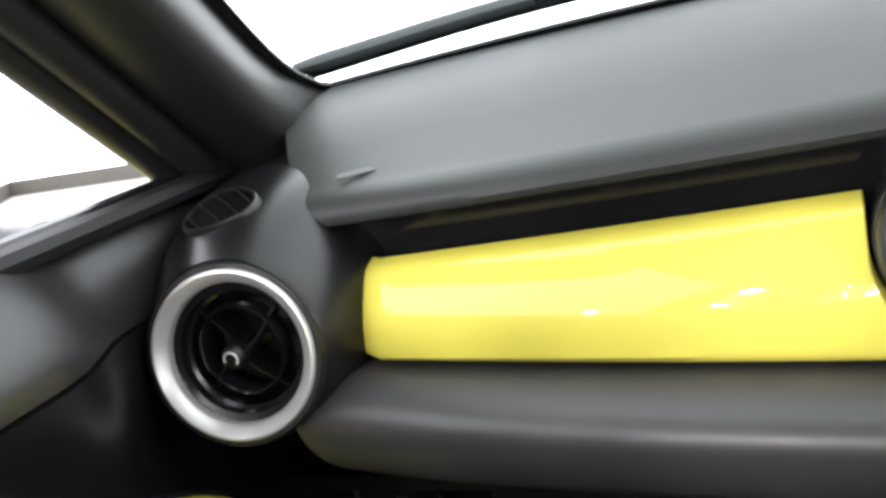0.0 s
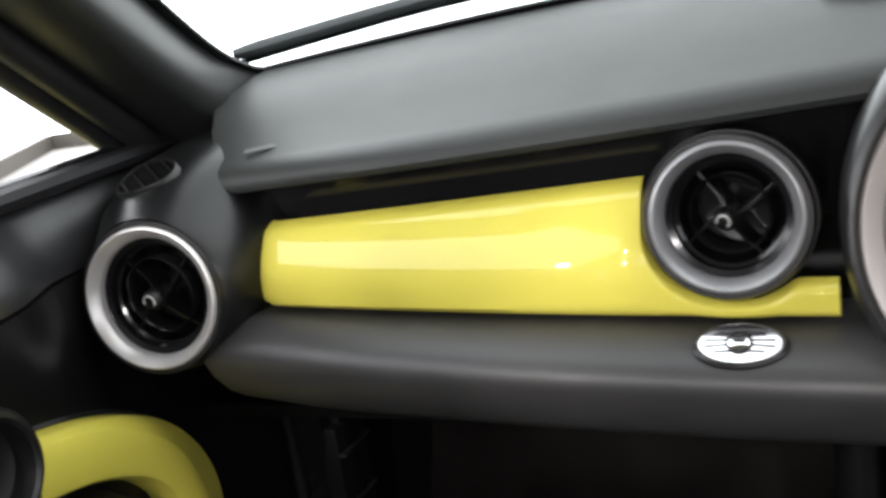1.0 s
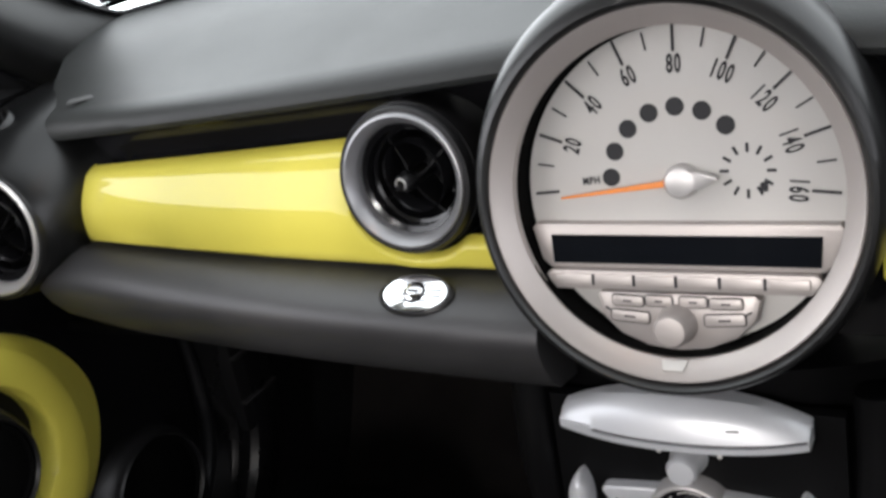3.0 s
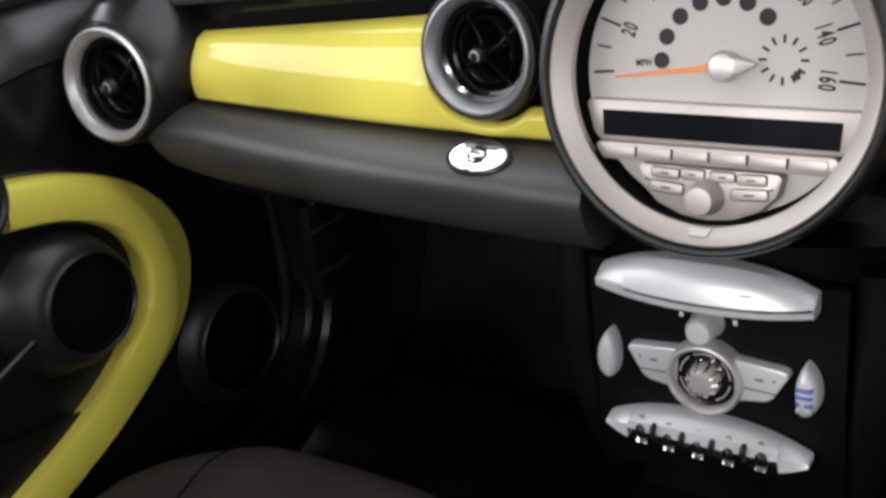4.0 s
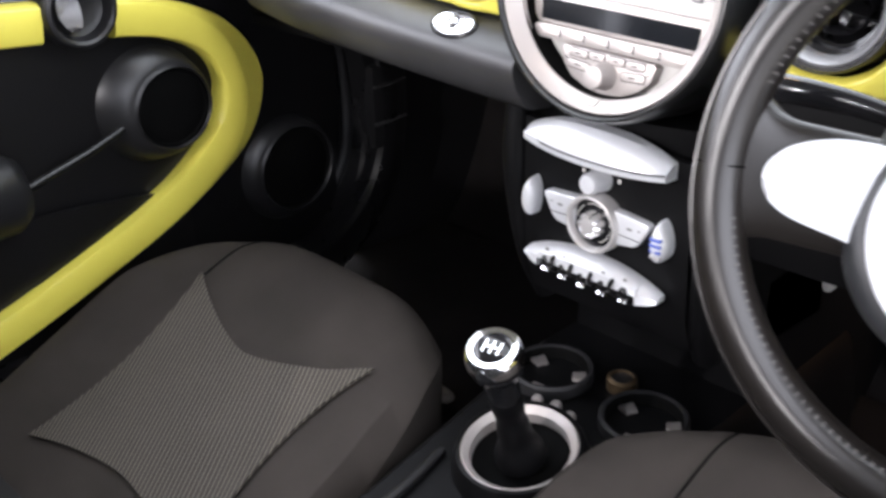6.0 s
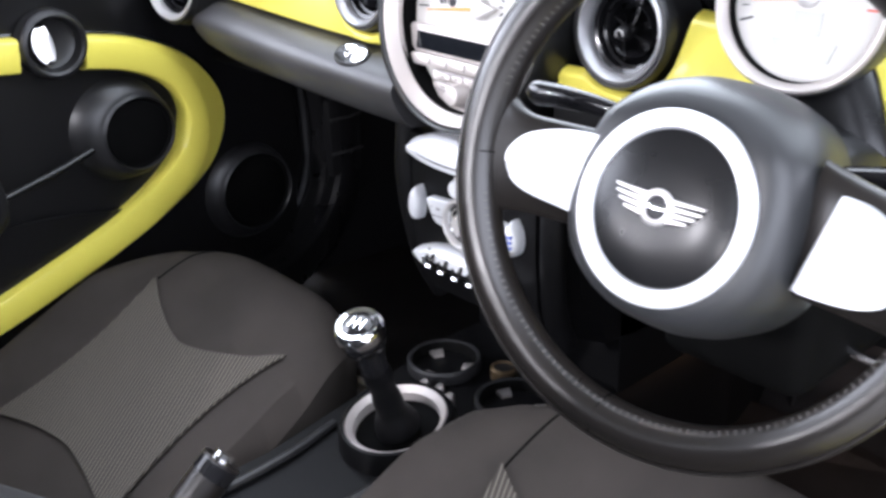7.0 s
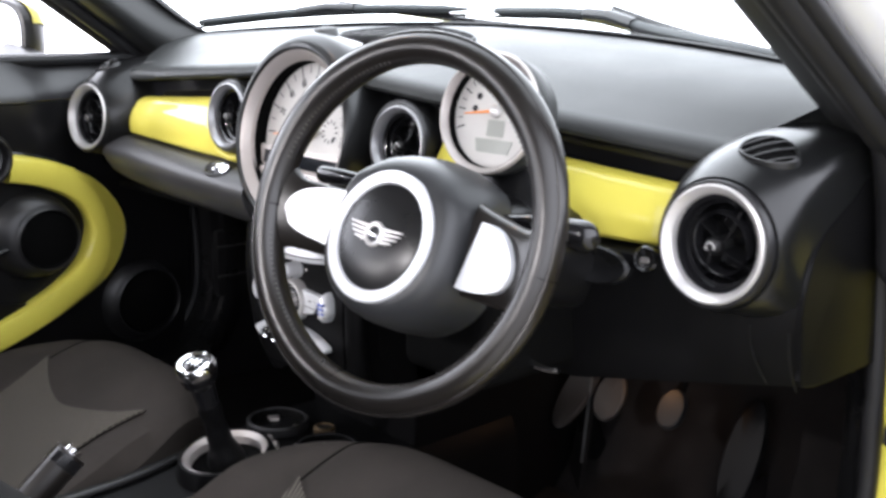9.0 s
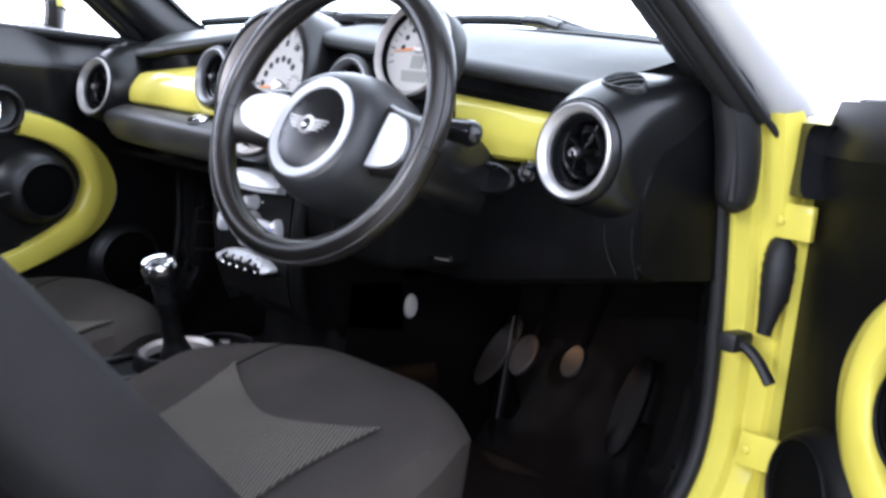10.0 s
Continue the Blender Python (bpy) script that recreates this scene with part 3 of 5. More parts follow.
def pad_loop(x):
    """A broad top facet, a firm edge and an undercut; the outer end runs out towards the edge."""
    y = y_bot(abs(x))
    spread = max(0.0, (abs(x) - 0.40) / 0.165) ** 3
    prof = [(0.03, Z_BOT - 0.001), (-0.004, Z_BOT - 0.002), (-0.020, 0.8305), (-0.035, 0.8215), (-0.0420, 0.8160), (-0.0450, 0.8090), (-0.0445, 0.8010), (-0.0395, 0.788), (-0.029, 0.772), (-0.018, 0.763), (0.02, 0.757), (0.14, 0.745), (0.14, 0.82)]
    return [(x - 0.024 * spread * max(0.0, min(1.0, (0.005 - dy) / 0.05)), y + dy + 0.010 * spread * (dy < -0.01), z) for dy, z in prof]


xs = [lerp(-0.565, -0.080, i / 40) for i in range(41)]
part("lower_pad", rings([pad_loop(x) for x in xs]), PAD, dash, "soft dark grey lower pad")
part("seam", tube([Vector((lerp(-0.50, -0.105, k / 20), y_bot(lerp(0.50, 0.105, k / 20)) - 0.012, 0.7625)) for k in range(21)], 0.0014, 6), PAD, dash, "thin parting line under the pad")


def knee_section(x):
    u = abs(x)
    y = y_bot(u)
    z = 0.668 + 0.20 * max(0.0, u - 0.44)
    return [(y + 0.03, Z_BOT - 0.001), (y - 0.004, Z_BOT - 0.003), (y - 0.012, 0.828), (y - 0.013, 0.80), (y - 0.006, z + 0.06), (y + 0.002, z + 0.025), (y + 0.012, z + 0.006), (y + 0.036, z), (y + 0.2, z + 0.012), (y + 0.2, 0.80)]


xs = [lerp(0.12, 0.686, i / 30) for i in range(31)]
# knee panel: the shade under the dash comes from its darker material
part("knee_panel", along_x([knee_section(x) for x in xs], xs), SHADEBLACK, dash, "black knee panel below the steering column")
for sx0, sx1 in ((0.640, 0.656), (0.680, 0.687)):
    part("seam", tube([Vector((lerp(sx0, sx1, (k / 10) ** 2), y_bot(0.65) - 0.010 + 0.012 * (k / 10) ** 2, lerp(0.780, 0.722, k / 10))) for k in range(11)], 0.0007, 6, (0, 1, 0)), POD, dash, "thin pale panel seam")
for side in (-1, 1):
    cap_line = [(0.235, 0.935), (0.17, 0.925), (0.128, 0.898), (0.078, 0.872), (0.050, 0.838), (0.046, 0.800), (0.052, 0.768), (0.058, 0.745), (0.075, 0.722), (0.235, 0.716)]
    smooth = [(p.y, p.z) for p in spline([(0, a, b) for a, b in cap_line], 4)]
    part("end_cap", slab(smooth, 0.006, 0.002), SHADEBLACK, dash, "black end cap of the dashboard", Matrix(((0, 0, side, side * 0.683), (1, 0, 0, 0), (0, 1, 0, 0), (0, 0, 0, 1))))
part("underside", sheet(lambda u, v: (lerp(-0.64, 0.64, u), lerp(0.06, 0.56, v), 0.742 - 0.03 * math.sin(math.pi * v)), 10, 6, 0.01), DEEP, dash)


def vent_pod(side):
    """The rounded housing of an outer vent, swelling towards the pillar."""
    loops = []
    for y, cz, r in ((0.004, 0.860, 0.0595), (0.002, 0.860, 0.0625), (0.006, 0.8605, 0.0655), (0.018, 0.864, 0.070), (0.035, 0.868, 0.0765), (0.065, 0.872, 0.082), (0.10, 0.875, 0.086), (0.15, 0.877, 0.088), (0.24, 0.875, 0.088)):
        loop = []
        for k in range(40):
            a = 2 * math.pi * k / 40
            ca, sa = math.cos(a), math.sin(a)
            px = 0.620 + r * ca * (1.0 if ca < 0 else 1.0 + 4.0 * max(0, y - 0.01))
            pz = cz + r * sa * (1.0 if sa > 0 else 1.0 + 0.9 * max(0.0, y) + 4.0 * min(0.05, max(0.0, y - 0.005)) * (max(0.0, ca) if ca > 0 else 0.0))
            loop.append((side * min(px, 0.686), y, pz))
        loops.append(loop)
    part("vent_pod", rings(loops, True, False), POD, dash, "rounded dark grey vent housing")


vent_pod(-1)
vent_pod(1)


def round_vent(name_label, m, R, ring_mat, turn=0.0, k=1.0):
    """A round air vent: ring, cup, four curved vanes, inner hoop, pull knob."""
    ob = thing("air_vent", name_label, "air vent", "round air vents", m=m)
    part("surround", lathe([(R + 0.004 * k, -0.012), (R + 0.005 * k, 0.0), (R + 0.003 * k, 0.004), (R - 0.001, 0.004), (R - 0.002, -0.012)], 64), BLACK, ob, "", m)
    part("ring", lathe([(R, -0.004), (R, 0.0045), (R - 0.0010, 0.0062), (R - 0.0025, 0.0066), (R * 0.835, 0.0008), (R * 0.822, -0.002), (R * 0.82, -0.010), (R - 0.002, -0.010)], 72), ring_mat, ob, "satin silver ring", m)
    part("cup", lathe([(R * 0.84, -0.001), (R * 0.82, -0.007), (R * 0.74, -0.008), (R * 0.73, -0.016), (R * 0.68, -0.017), (R * 0.66, -0.036), (R * 0.5, -0.046), (0, -0.048)], 48), GLOSS, ob, "glossy black stepped barrel", m)
    inner = m @ Matrix.Translation((0, 0, -0.012)) @ pose(0, 0, 0, 7, -9, turn)
    part("hoop", lathe([(R * 0.545, -0.012), (R * 0.56, 0.0), (R * 0.54, 0.002), (R * 0.51, 0.000), (R * 0.50, -0.012)], 40), GLOSS, ob, "", inner)
    for i in range(4):
        a = 90 * i

        def vane(u, v, a=a):
            r = lerp(R * 0.12, R * 0.70, u)
            t = radians(a + 22 * math.sin(math.pi * u * 0.5))
            return (r * math.cos(t), r * math.sin(t), lerp(-0.020, 0.003 - 0.006 * u, v))
        part("vane", sheet(vane, 10, 2, 0.0016), CAP, ob, "", inner)
    part("knob", lathe([(R * 0.12, -0.012), (R * 0.12, 0.003), (R * 0.16, 0.006), (R * 0.16, 0.010), (R * 0.11, 0.015), (0.0, 0.017)], 24), CAP, ob, "glossy black knob", inner)
    part("knob_mark", tube([Vector((R * 0.085 * math.cos(radians(q)), R * 0.085 * math.sin(radians(q)), 0.0158)) for q in range(-60, 200, 20)], 0.0008, 6, (0, 0, 1)), SILVER, ob, "silver arc", inner)
    return ob


round_vent("round air vent with a silver ring in the dashboard end", facing(-0.618, -0.004, 0.860, 6, 6), 0.0570, SILVER, 20)
round_vent("round air vent with a silver ring in the dashboard end", facing(0.619, -0.002, 0.860, 4, -3), 0.0560, SILVER, 35)
# inner vents: same silver rings, with their shade put into the colour
round_vent("round air vent with a silver ring in the yellow trim", facing(-0.18, -0.004, 0.9030, 6, 0), 0.0470, SHADESILVER, 10)
round_vent("round air vent with a silver ring in the yellow trim", facing(0.187, -0.004, 0.9035, 6, 0), 0.0460, SHADESILVER, 45)
for side in (-1, 1):
    part("vent_backing", lathe([(0.053, -0.05), (0.053, 0.0), (0.049, 0.0)], 40), BLACK, dash, "", facing(side * 0.18, 0.0, 0.9025, 5, 0))


def slot_vent(m, a, b, n, label):
    """An oval grille set on the pad; its ends fall with the pad."""
    ob = thing("demister_vent", label, "air vent", "demister vents", m=m)

    def bend(x, y, z): return (x, y, z - 0.060 * (math.sqrt(x * x + 0.0009) - 0.03))
    part("rim", rings([[bend(x * s, y * s, z) for x, y in ellipse(a, b, 64)] for s, z in ((1.0, -0.008), (1.0, 0.0), (0.985, 0.0012), (0.965, 0.0008), (0.95, -0.008))], False, False), SHADEBLACK, ob, "", m)
    # no hole in the pad: a black sheet paints the shade between the slats
    part("cavity_shade", rings([[bend(x * s, y * s, z) for x, y in ellipse(a, b, 64)] for s, z in ((0.96, -0.003), (0.8, -0.0035), (0.4, -0.0035), (0.05, -0.0035))], False, True), DEEP, ob, "", m)
    for i in range(n):
        yy = lerp(-b, b, (i + 1) / (n + 1))
        w = a * 0.94 * math.sqrt(max(0.05, 1 - (yy / b) ** 2))
        part("slat", tube([Vector(bend(lerp(-w, w, k / 20), yy, -0.0012)) for k in range(21)], 0.0021, 6, (0, 0, 1), 0.7), SHADEBLACK, ob, "", m)
    return ob


def pod_vent(m, label, turn):
    """A small oval grille that follows the swell of the vent housing."""
    ob = thing("demister_vent", label, "air vent", "demister vents", m=m)
    a, b = 0.029, 0.020

    def bend(x, y, z): return (x, y, z + 0.0015 - x * x / 0.17 - y * y / 0.20)
    part("rim", rings([[bend(x * s, y * s, z) for x, y in ellipse(a, b, 40)] for s, z in ((1.03, -0.005), (1.02, 0.0030), (0.98, 0.0044), (0.93, 0.0040), (0.91, 0.0005))], False, False), COWL, ob, "", m)
    # black sheet over the uncut housing, for the dark of the opening
    part("cavity_shade", rings([[bend(x * s, y * s, z) for x, y in ellipse(a, b, 40)] for s, z in ((0.95, 0.0012), (0.6, 0.0012), (0.3, 0.0012), (0.05, 0.0012))], False, True), DEEP, ob, "", m)
    dx, dy = -0.65 * turn, 0.76
    for i in range(4):
        c = lerp(-0.024, 0.024, (i + 0.5) / 4)
        ox, oy = c * dy, -c * dx
        qa, qb, qc = (dx / a) ** 2 + (dy / b) ** 2, ox * dx / a ** 2 + oy * dy / b ** 2, (ox / a) ** 2 + (oy / b) ** 2 - 0.88
        h = math.sqrt(max(0.0, qb * qb - qa * qc)) / qa
        line = [Vector(bend(ox + s * dx, oy + s * dy, 0.0030)) for s in [-qb / qa + lerp(-h, h, k / 8) for k in range(9)]]
        part("slat", tube(line, 0.0009, 6, (0, 0, 1)), POD, ob, "", m)
    return ob


pod_vent(pose(-0.636, 0.042, 0.9455, 28, -8, 0) @ pose(0, 0, 0, 0, 0, 4), "small oval demister grille on the vent housing", 1)
pod_vent(pose(0.641, 0.042, 0.9455, 28, 8, 0), "small oval demister grille on the vent housing", -1)
slot_vent(pose(0.005, 0.163, 1.0302, 9.5, 0, 0), 0.133, 0.045, 7, "wide slotted demister vent in the dashboard top")

sticker = thing("airbag_mark", "small embossed grey marking on the dashboard pad", "marking")
part("plate", slab(rounded(0.028, 0.008, 0.001), 0.0006), EMBOSS, sticker, "", pose(-0.548, 0.078, 0.9560, 16, -5, 18))

# the badge on the lower pad
badge = thing("oval_badge", "oval chrome badge with a black rim on the lower pad", "badge")
bm_ = facing(-0.175, -0.0275, 0.8290, 57, 0)
part("rim", lathe([(1.0, -0.004), (1.0, 0.0005), (0.92, 0.002), (0.85, 0.001)], 48, 0.029, 0.0165), BLACK, badge, "", bm_)
part("plate", lathe([(0.88, 0.0), (0.84, 0.0020), (0.4, 0.0030), (0, 0.0034)], 40, 0.029, 0.0165), CHROME, badge, "", bm_)
for by, bw, turn in ((-0.0062, 0.030, 0), (-0.0020, 0.042, -3), (0.0020, 0.042, 3), (0.0062, 0.030, 0)):
    for sx in (-1, 1):
        part("groove", slab(rounded(bw * 0.36, 0.0010, 0.0004, 2), 0.0010), INK, badge, "", bm_ @ pose(sx * bw * 0.32, by, 0.0022, 0, sx * 3, sx * turn))
part("boss_ring", lathe([(0.0082, 0.002), (0.0082, 0.0036), (0.0070, 0.0040), (0.0064, 0.003)], 28), INK, badge, "", bm_)
part("boss", lathe([(0.0066, 0.0), (0.0066, 0.0042), (0.0045, 0.0052), (0.0, 0.0052)], 24), CHROME, badge, "", bm_)
part("boss_mark", slab(rounded(0.0080, 0.0022, 0.0005, 2), 0.0008), INK, badge, "", bm_ @ Matrix.Translation((0, 0, 0.0049)))

# ---- centre speedometer with the radio ----
DM = facing(0.005, -0.031, 0.9000, 10, 0)
IM = DM @ Matrix.Translation((0, 0, -0.017))
speedo = thing("speedometer", "large round speedometer with pale dial and radio controls", "speedometer", m=DM)


def at(x, y, z=0.0, rz=0.0, base=None):
    return (base or IM) @ pose(x, y, z, 0, 0, rz)




def hooded(profile, n=96):
    """A ring whose outer loops rise into a hood at the top; each loop is radius, depth and share of the hood."""
    loops = []
    for r, z, k in profile:
        loop = []
        for j in range(n):
            a = 2 * math.pi * j / n
            q = r + 0.0135 * k * max(0.0, math.sin(a)) ** 1.5
            loop.append((q * math.cos(a), q * math.sin(a) - 0.003 * (1 - k), z))
        loops.append(loop)
    return rings(loops, False, False)


part("housing", hooded([(0.1170, 0.000, 0.6), (0.1190, -0.02, 0.9), (0.1190, -0.09, 0.9), (0.10, -0.17, 0.5)]), DASH, speedo, "dark grey round housing", DM)
part("cowl", hooded([(0.1200, -0.075, 0.96), (0.1208, -0.035, 1.0), (0.1208, -0.018, 0.97), (0.1200, -0.006, 0.80), (0.1180, 0.0015, 0.50), (0.1155, 0.0050, 0.22), (0.1130, 0.0056, 0.05), (0.1112, 0.0040, 0.0), (0.1102, 0.0012, 0.0), (0.1098, -0.006, 0.0)]), COWL, speedo, "rounded satin black cowl", DM)
part("ring", lathe([(0.1102, -0.004), (0.1099, 0.0012), (0.1088, 0.0020), (0.1072, 0.0012), (0.0990, -0.0075), (0.0980, -0.0085), (0.0976, -0.014)], 96), DIALRING, speedo, "satin silver ring", DM @ Matrix.Translation((0, -0.0022, 0)))
part("inner_wall", lathe([(0.0984, -0.0100), (0.0978, -0.0310), (0.0960, -0.0330)], 96), DEEP, speedo, "", DM @ Matrix.Translation((0, -0.0010, 0)))
part("dial_face", lathe([(0.0975, -0.0155), (0.06, -0.0150), (0.0, -0.0150)], 96), FACE, speedo, "pale grey dial face", IM)
FZ = -0.0148
for i in range(33):
    v = i * 5
    if v % 10:
        continue
    a = radians(184 - 189 * v / 160)
    long = v % 20 == 0
    r0, r1 = (0.0765, 0.0925) if long else (0.0795, 0.0905)
    rc = (r0 + r1) / 2
    part("tick", slab(rounded(r1 - r0, 0.0018 if long else 0.0012, 0.0003, 1), 0.0003), INK, speedo, "", at(rc * math.cos(a), 0.003 + rc * math.sin(a), FZ, math.degrees(a)))
for i, v in enumerate(range(20, 161, 20)):
    a = radians(184 - 189 * v / 160)
    turn = math.degrees(a) - 90 if v < 150 else math.degrees(a)
    if v >= 140:
        turn = math.degrees(a) - 90
    words(str(v), 0.0150, INK, speedo, at(0.069 * math.cos(a), 0.003 + 0.069 * math.sin(a), FZ + 0.0001, turn), 0.52)
words("MPH", 0.0065, INK, speedo, at(-0.0545, 0.004, FZ + 0.0001, 4), 0.8)
for i in range(7):
    a = radians(180 - 22.5 * i)
    part("indicator", lathe([(0.0056, 0), (0.0054, 0.0005), (0, 0.0005)], 24), INK, speedo, "round dark indicator window", at(0.0415 * math.cos(a), 0.006 + 0.0415 * math.sin(a), FZ))
for i in range(12):
    a = radians(30 * i)
    part("fuel_bar", slab(rounded(0.0055, 0.0018, 0.0003, 1), 0.0003), INK, speedo, "", at(0.041 + 0.0135 * math.cos(a), 0.0085 + 0.0135 * math.sin(a), FZ, 30 * i))
part("fuel_mark", slab(rounded(0.0045, 0.0055, 0.0008, 2), 0.0003), INK, speedo, "", at(0.050, -0.001, FZ))
needle = part("needle", slab([(0.0, -0.0022), (-0.077, -0.0007), (-0.077, 0.0007), (0.0, 0.0022)], 0.0012, 0.0003), ORANGE, speedo, "orange needle", at(0.003, 0.0035, -0.0105, 7))
part("needle_hub", lathe([(0.0105, -0.0045), (0.0105, 0.001), (0.0085, 0.004), (0.0, 0.0055)], 32), SILVER, speedo, "silver needle hub", at(0.003, 0.0035, -0.0105))
part("needle_tail", slab([(0.0, -0.007), (0.012, -0.0045), (0.021, -0.0008), (0.021, 0.0008), (0.012, 0.0045), (0.0, 0.007)], 0.005, 0.0015), SILVER, speedo, "", at(0.004, 0.0035, -0.0115, 5))

# display, button row and radio panel, tipped out of the dial
disp = part("display_frame", slab([(-0.093, 0.0), (-0.0905, 0.003), (0.0925, 0.003), (0.095, 0.0), (0.089, -0.020), (0.084, -0.0255), (-0.082, -0.0255), (-0.0875, -0.020)], 0.010, 0.002), DIALRING, speedo, "satin silver display frame", at(0.0, -0.0240, -0.0155))
part("display", slab([(-0.0815, -0.0005), (0.0815, -0.0005), (0.0805, -0.0185), (-0.0805, -0.0185)], 0.0008), SCREEN, disp, "dark blank display", at(0.0015, -0.0275, -0.0053))
row = part("button_bar", slab(rounded(0.168, 0.0125, 0.005, 4), 0.014, 0.0025), DIALRING, speedo, "satin silver button bar", at(-0.0005, -0.0560, -0.0155))
for i in range(6):
    part("button", slab(rounded(0.0245, 0.0068, 0.0014, 3), 0.0022, 0.0008), DIALRING, row, "", at(-0.0655 + 0.0260 * i, -0.0555, -0.0025))
    if i < 5:
        part("slit", box(-0.0008, 0.0008, -0.0034, 0.0034, 0, 0.0019), INK, row, "", at(-0.0525 + 0.0260 * i, -0.0555, -0.0022))
radio = part("radio_panel", slab([(-0.050, 0.0), (-0.047, 0.003), (0.047, 0.003), (0.050, 0.0), (0.047, -0.013), (0.036, -0.024), (0.018, -0.0315), (0.0, -0.0335), (-0.018, -0.0315), (-0.036, -0.024), (-0.047, -0.013)], 0.011, 0.003), DIALRING, speedo, "satin silver radio panel", at(-0.002, -0.0665, -0.0155))
for sx in (-1, 1):
    for bw, bh, bx, by, turn in ((0.024, 0.0068, 0.029, -0.0790, 4), (0.0195, 0.0062, 0.0300, -0.0690, 2), (0.0165, 0.0062, 0.0105, -0.0686, 0)):
        key = part("button", slab(rounded(bw, bh, 0.0018, 3), 0.0014, 0.0006), DIALRING, radio, "", at(-0.002 + sx * bx, by, -0.0045, sx * turn))
        ring = [Vector((px, py, 0.0)) for px, py in rounded(bw + 0.0008, bh + 0.0008, 0.0020, 3)]
        part("gap", tube(ring + ring[:1], 0.0004, 5, (0, 0, 1)), INK, key, "", at(-0.002 + sx * bx, by, -0.0043, sx * turn))
        part("mark", slab(rounded(bw * 0.3, 0.0011, 0.0003, 1), 0.0004), INK, key, "", at(-0.002 + sx * bx, by, -0.0032, sx * turn))
    part("mark", slab(rounded(0.0040, 0.0012, 0.0003, 1), 0.0004), INK, radio, "", at(-0.002 + sx * 0.043, -0.0745, -0.0045, sx * 30))
part("volume_knob", lathe([(0.0125, 0.0), (0.0125, 0.002), (0.0112, 0.004), (0.0105, 0.015), (0.0090, 0.0175), (0.0, 0.0185)], 36), DIALRING, radio, "satin silver volume knob", at(-0.002, -0.0830, -0.0048))
part("release_tab", slab([(-0.008, 0.0), (0.008, 0.0), (0.006, -0.008), (-0.006, -0.008)], 0.0010, 0.0004), FACE, speedo, "", at(0.0, -0.1010, -0.0075, 0, DM) @ pose(0, 0, 0, -50, 0, 0))
part("top_knob", lathe([(0.0165, -0.006), (0.0165, 0.002), (0.0135, 0.006), (0.006, 0.0078), (0, 0.008)], 28), EMBOSS, speedo, "small grey knob on the housing", pose(0.009, 0.0225, 1.0275, 8, 0, 0))

# ---- centre stack under the dial ----
stack = thing("centre_console", "black centre stack below the speedometer", "console")
body = along_x([[(y0, 0.775), (y0 + 0.16, 0.775), (y0 + 0.20, 0.52), (y0 + 0.055, 0.535), (y0 + 0.040, 0.575), (y0 + 0.012, 0.61)] for y0 in [-0.010 + 2.2 * abs(x) ** 2 for x in [lerp(-0.118, 0.118, i / 16) for i in range(17)]]], [lerp(-0.118, 0.118, i / 16) for i in range(17)])
# stack in near-black too, its shade held by the colour
part("body", body, SHADEBLACK, stack)
part("tunnel_side", slab([(-0.110, 0.10), (0.118, 0.10), (0.118, 0.36), (0.102, 0.42), (0.102, 0.52), (-0.110, 0.52)], 0.34, 0.012, 0.275, 3), SHADEBLACK, stack, "black plastic side of the stack")
part("fascia", along_x([[(-0.013, 0.752), (-0.004, 0.752), (0.012, 0.560), (0.003, 0.562), (-0.010, 0.60), (-0.014, 0.66)] for x in range(9)], [lerp(-0.095, 0.095, i / 8) for i in range(9)]), SHADEBLACK, stack, "glossy black fascia")
for side in (-1, 1):
    part("cheek", tube(spline([(side * 0.112, -0.002, 0.765), (side * 0.112, -0.006, 0.69), (side * 0.104, 0.006, 0.60), (side * 0.098, 0.03, 0.545)], 6), 0.014, 12, (0, 1, 0)), SHADEBLACK, stack)



def on_stack(x, z, out=0.0, rz=0.0):
    return facing(x, -0.014 - out, z, 2, 0) @ pose(0, 0, 0, 0, 0, rz)


cd = thing("disc_player", "silver disc slot panel in the centre stack", "disc player")


def cd_loop(x):
    """The cover's section: a lower lip, the slot groove, then a face that leans back to the top edge."""
    q = min(1.0, abs(x) / 0.079)
    top, bot = 0.0185 - 0.0150 * q ** 2.6, -0.0150 + 0.0035 * q ** 3
    out = 0.029 - 0.011 * q ** 2
    cut = 0.005 if -0.055 < x < 0.0785 else 0.0
    return [(x, bot, 0), (x, bot + 0.0005, out - 0.003), (x, bot + 0.002, out - 0.0005), (x, bot + 0.0062, out), (x, bot + 0.0066, out - cut), (x, bot + 0.0080, out - cut), (x, bot + 0.0084, out - 0.0004), (x, lerp(bot, top, 0.62), out - 0.003), (x, lerp(bot, top, 0.86), out - 0.0075), (x, top, out - 0.014), (x, top, 0)]


cxs = sorted([0.079 * math.sin(lerp(-1, 1, i / 30) * math.pi / 2) for i in range(31)] + [-0.0551, -0.0549])
cdm = on_stack(-0.002, 0.7475)
part("cover", rings([cd_loop(x) for x in cxs]), WHITESILVER, cd, "pale silver curved cover", cdm, 30)
slot_line = [p for p in (cd_loop(lerp(-0.0540, 0.0775, k / 24)) for k in range(25))]
part("slot", tube([Vector(p[5]) + Vector((0, -0.0008, 0.0030)) for p in slot_line], 0.0008, 6, (0, 0, 1)), DEEP, cd, "", cdm)
part("eject_button", slab(rounded(0.0175, 0.0040, 0.001, 2), 0.0022, 0.0005), WHITESILVER, cd, "", cdm @ pose(-0.0645, -0.0055, 0.0205, 0, -14, 0))
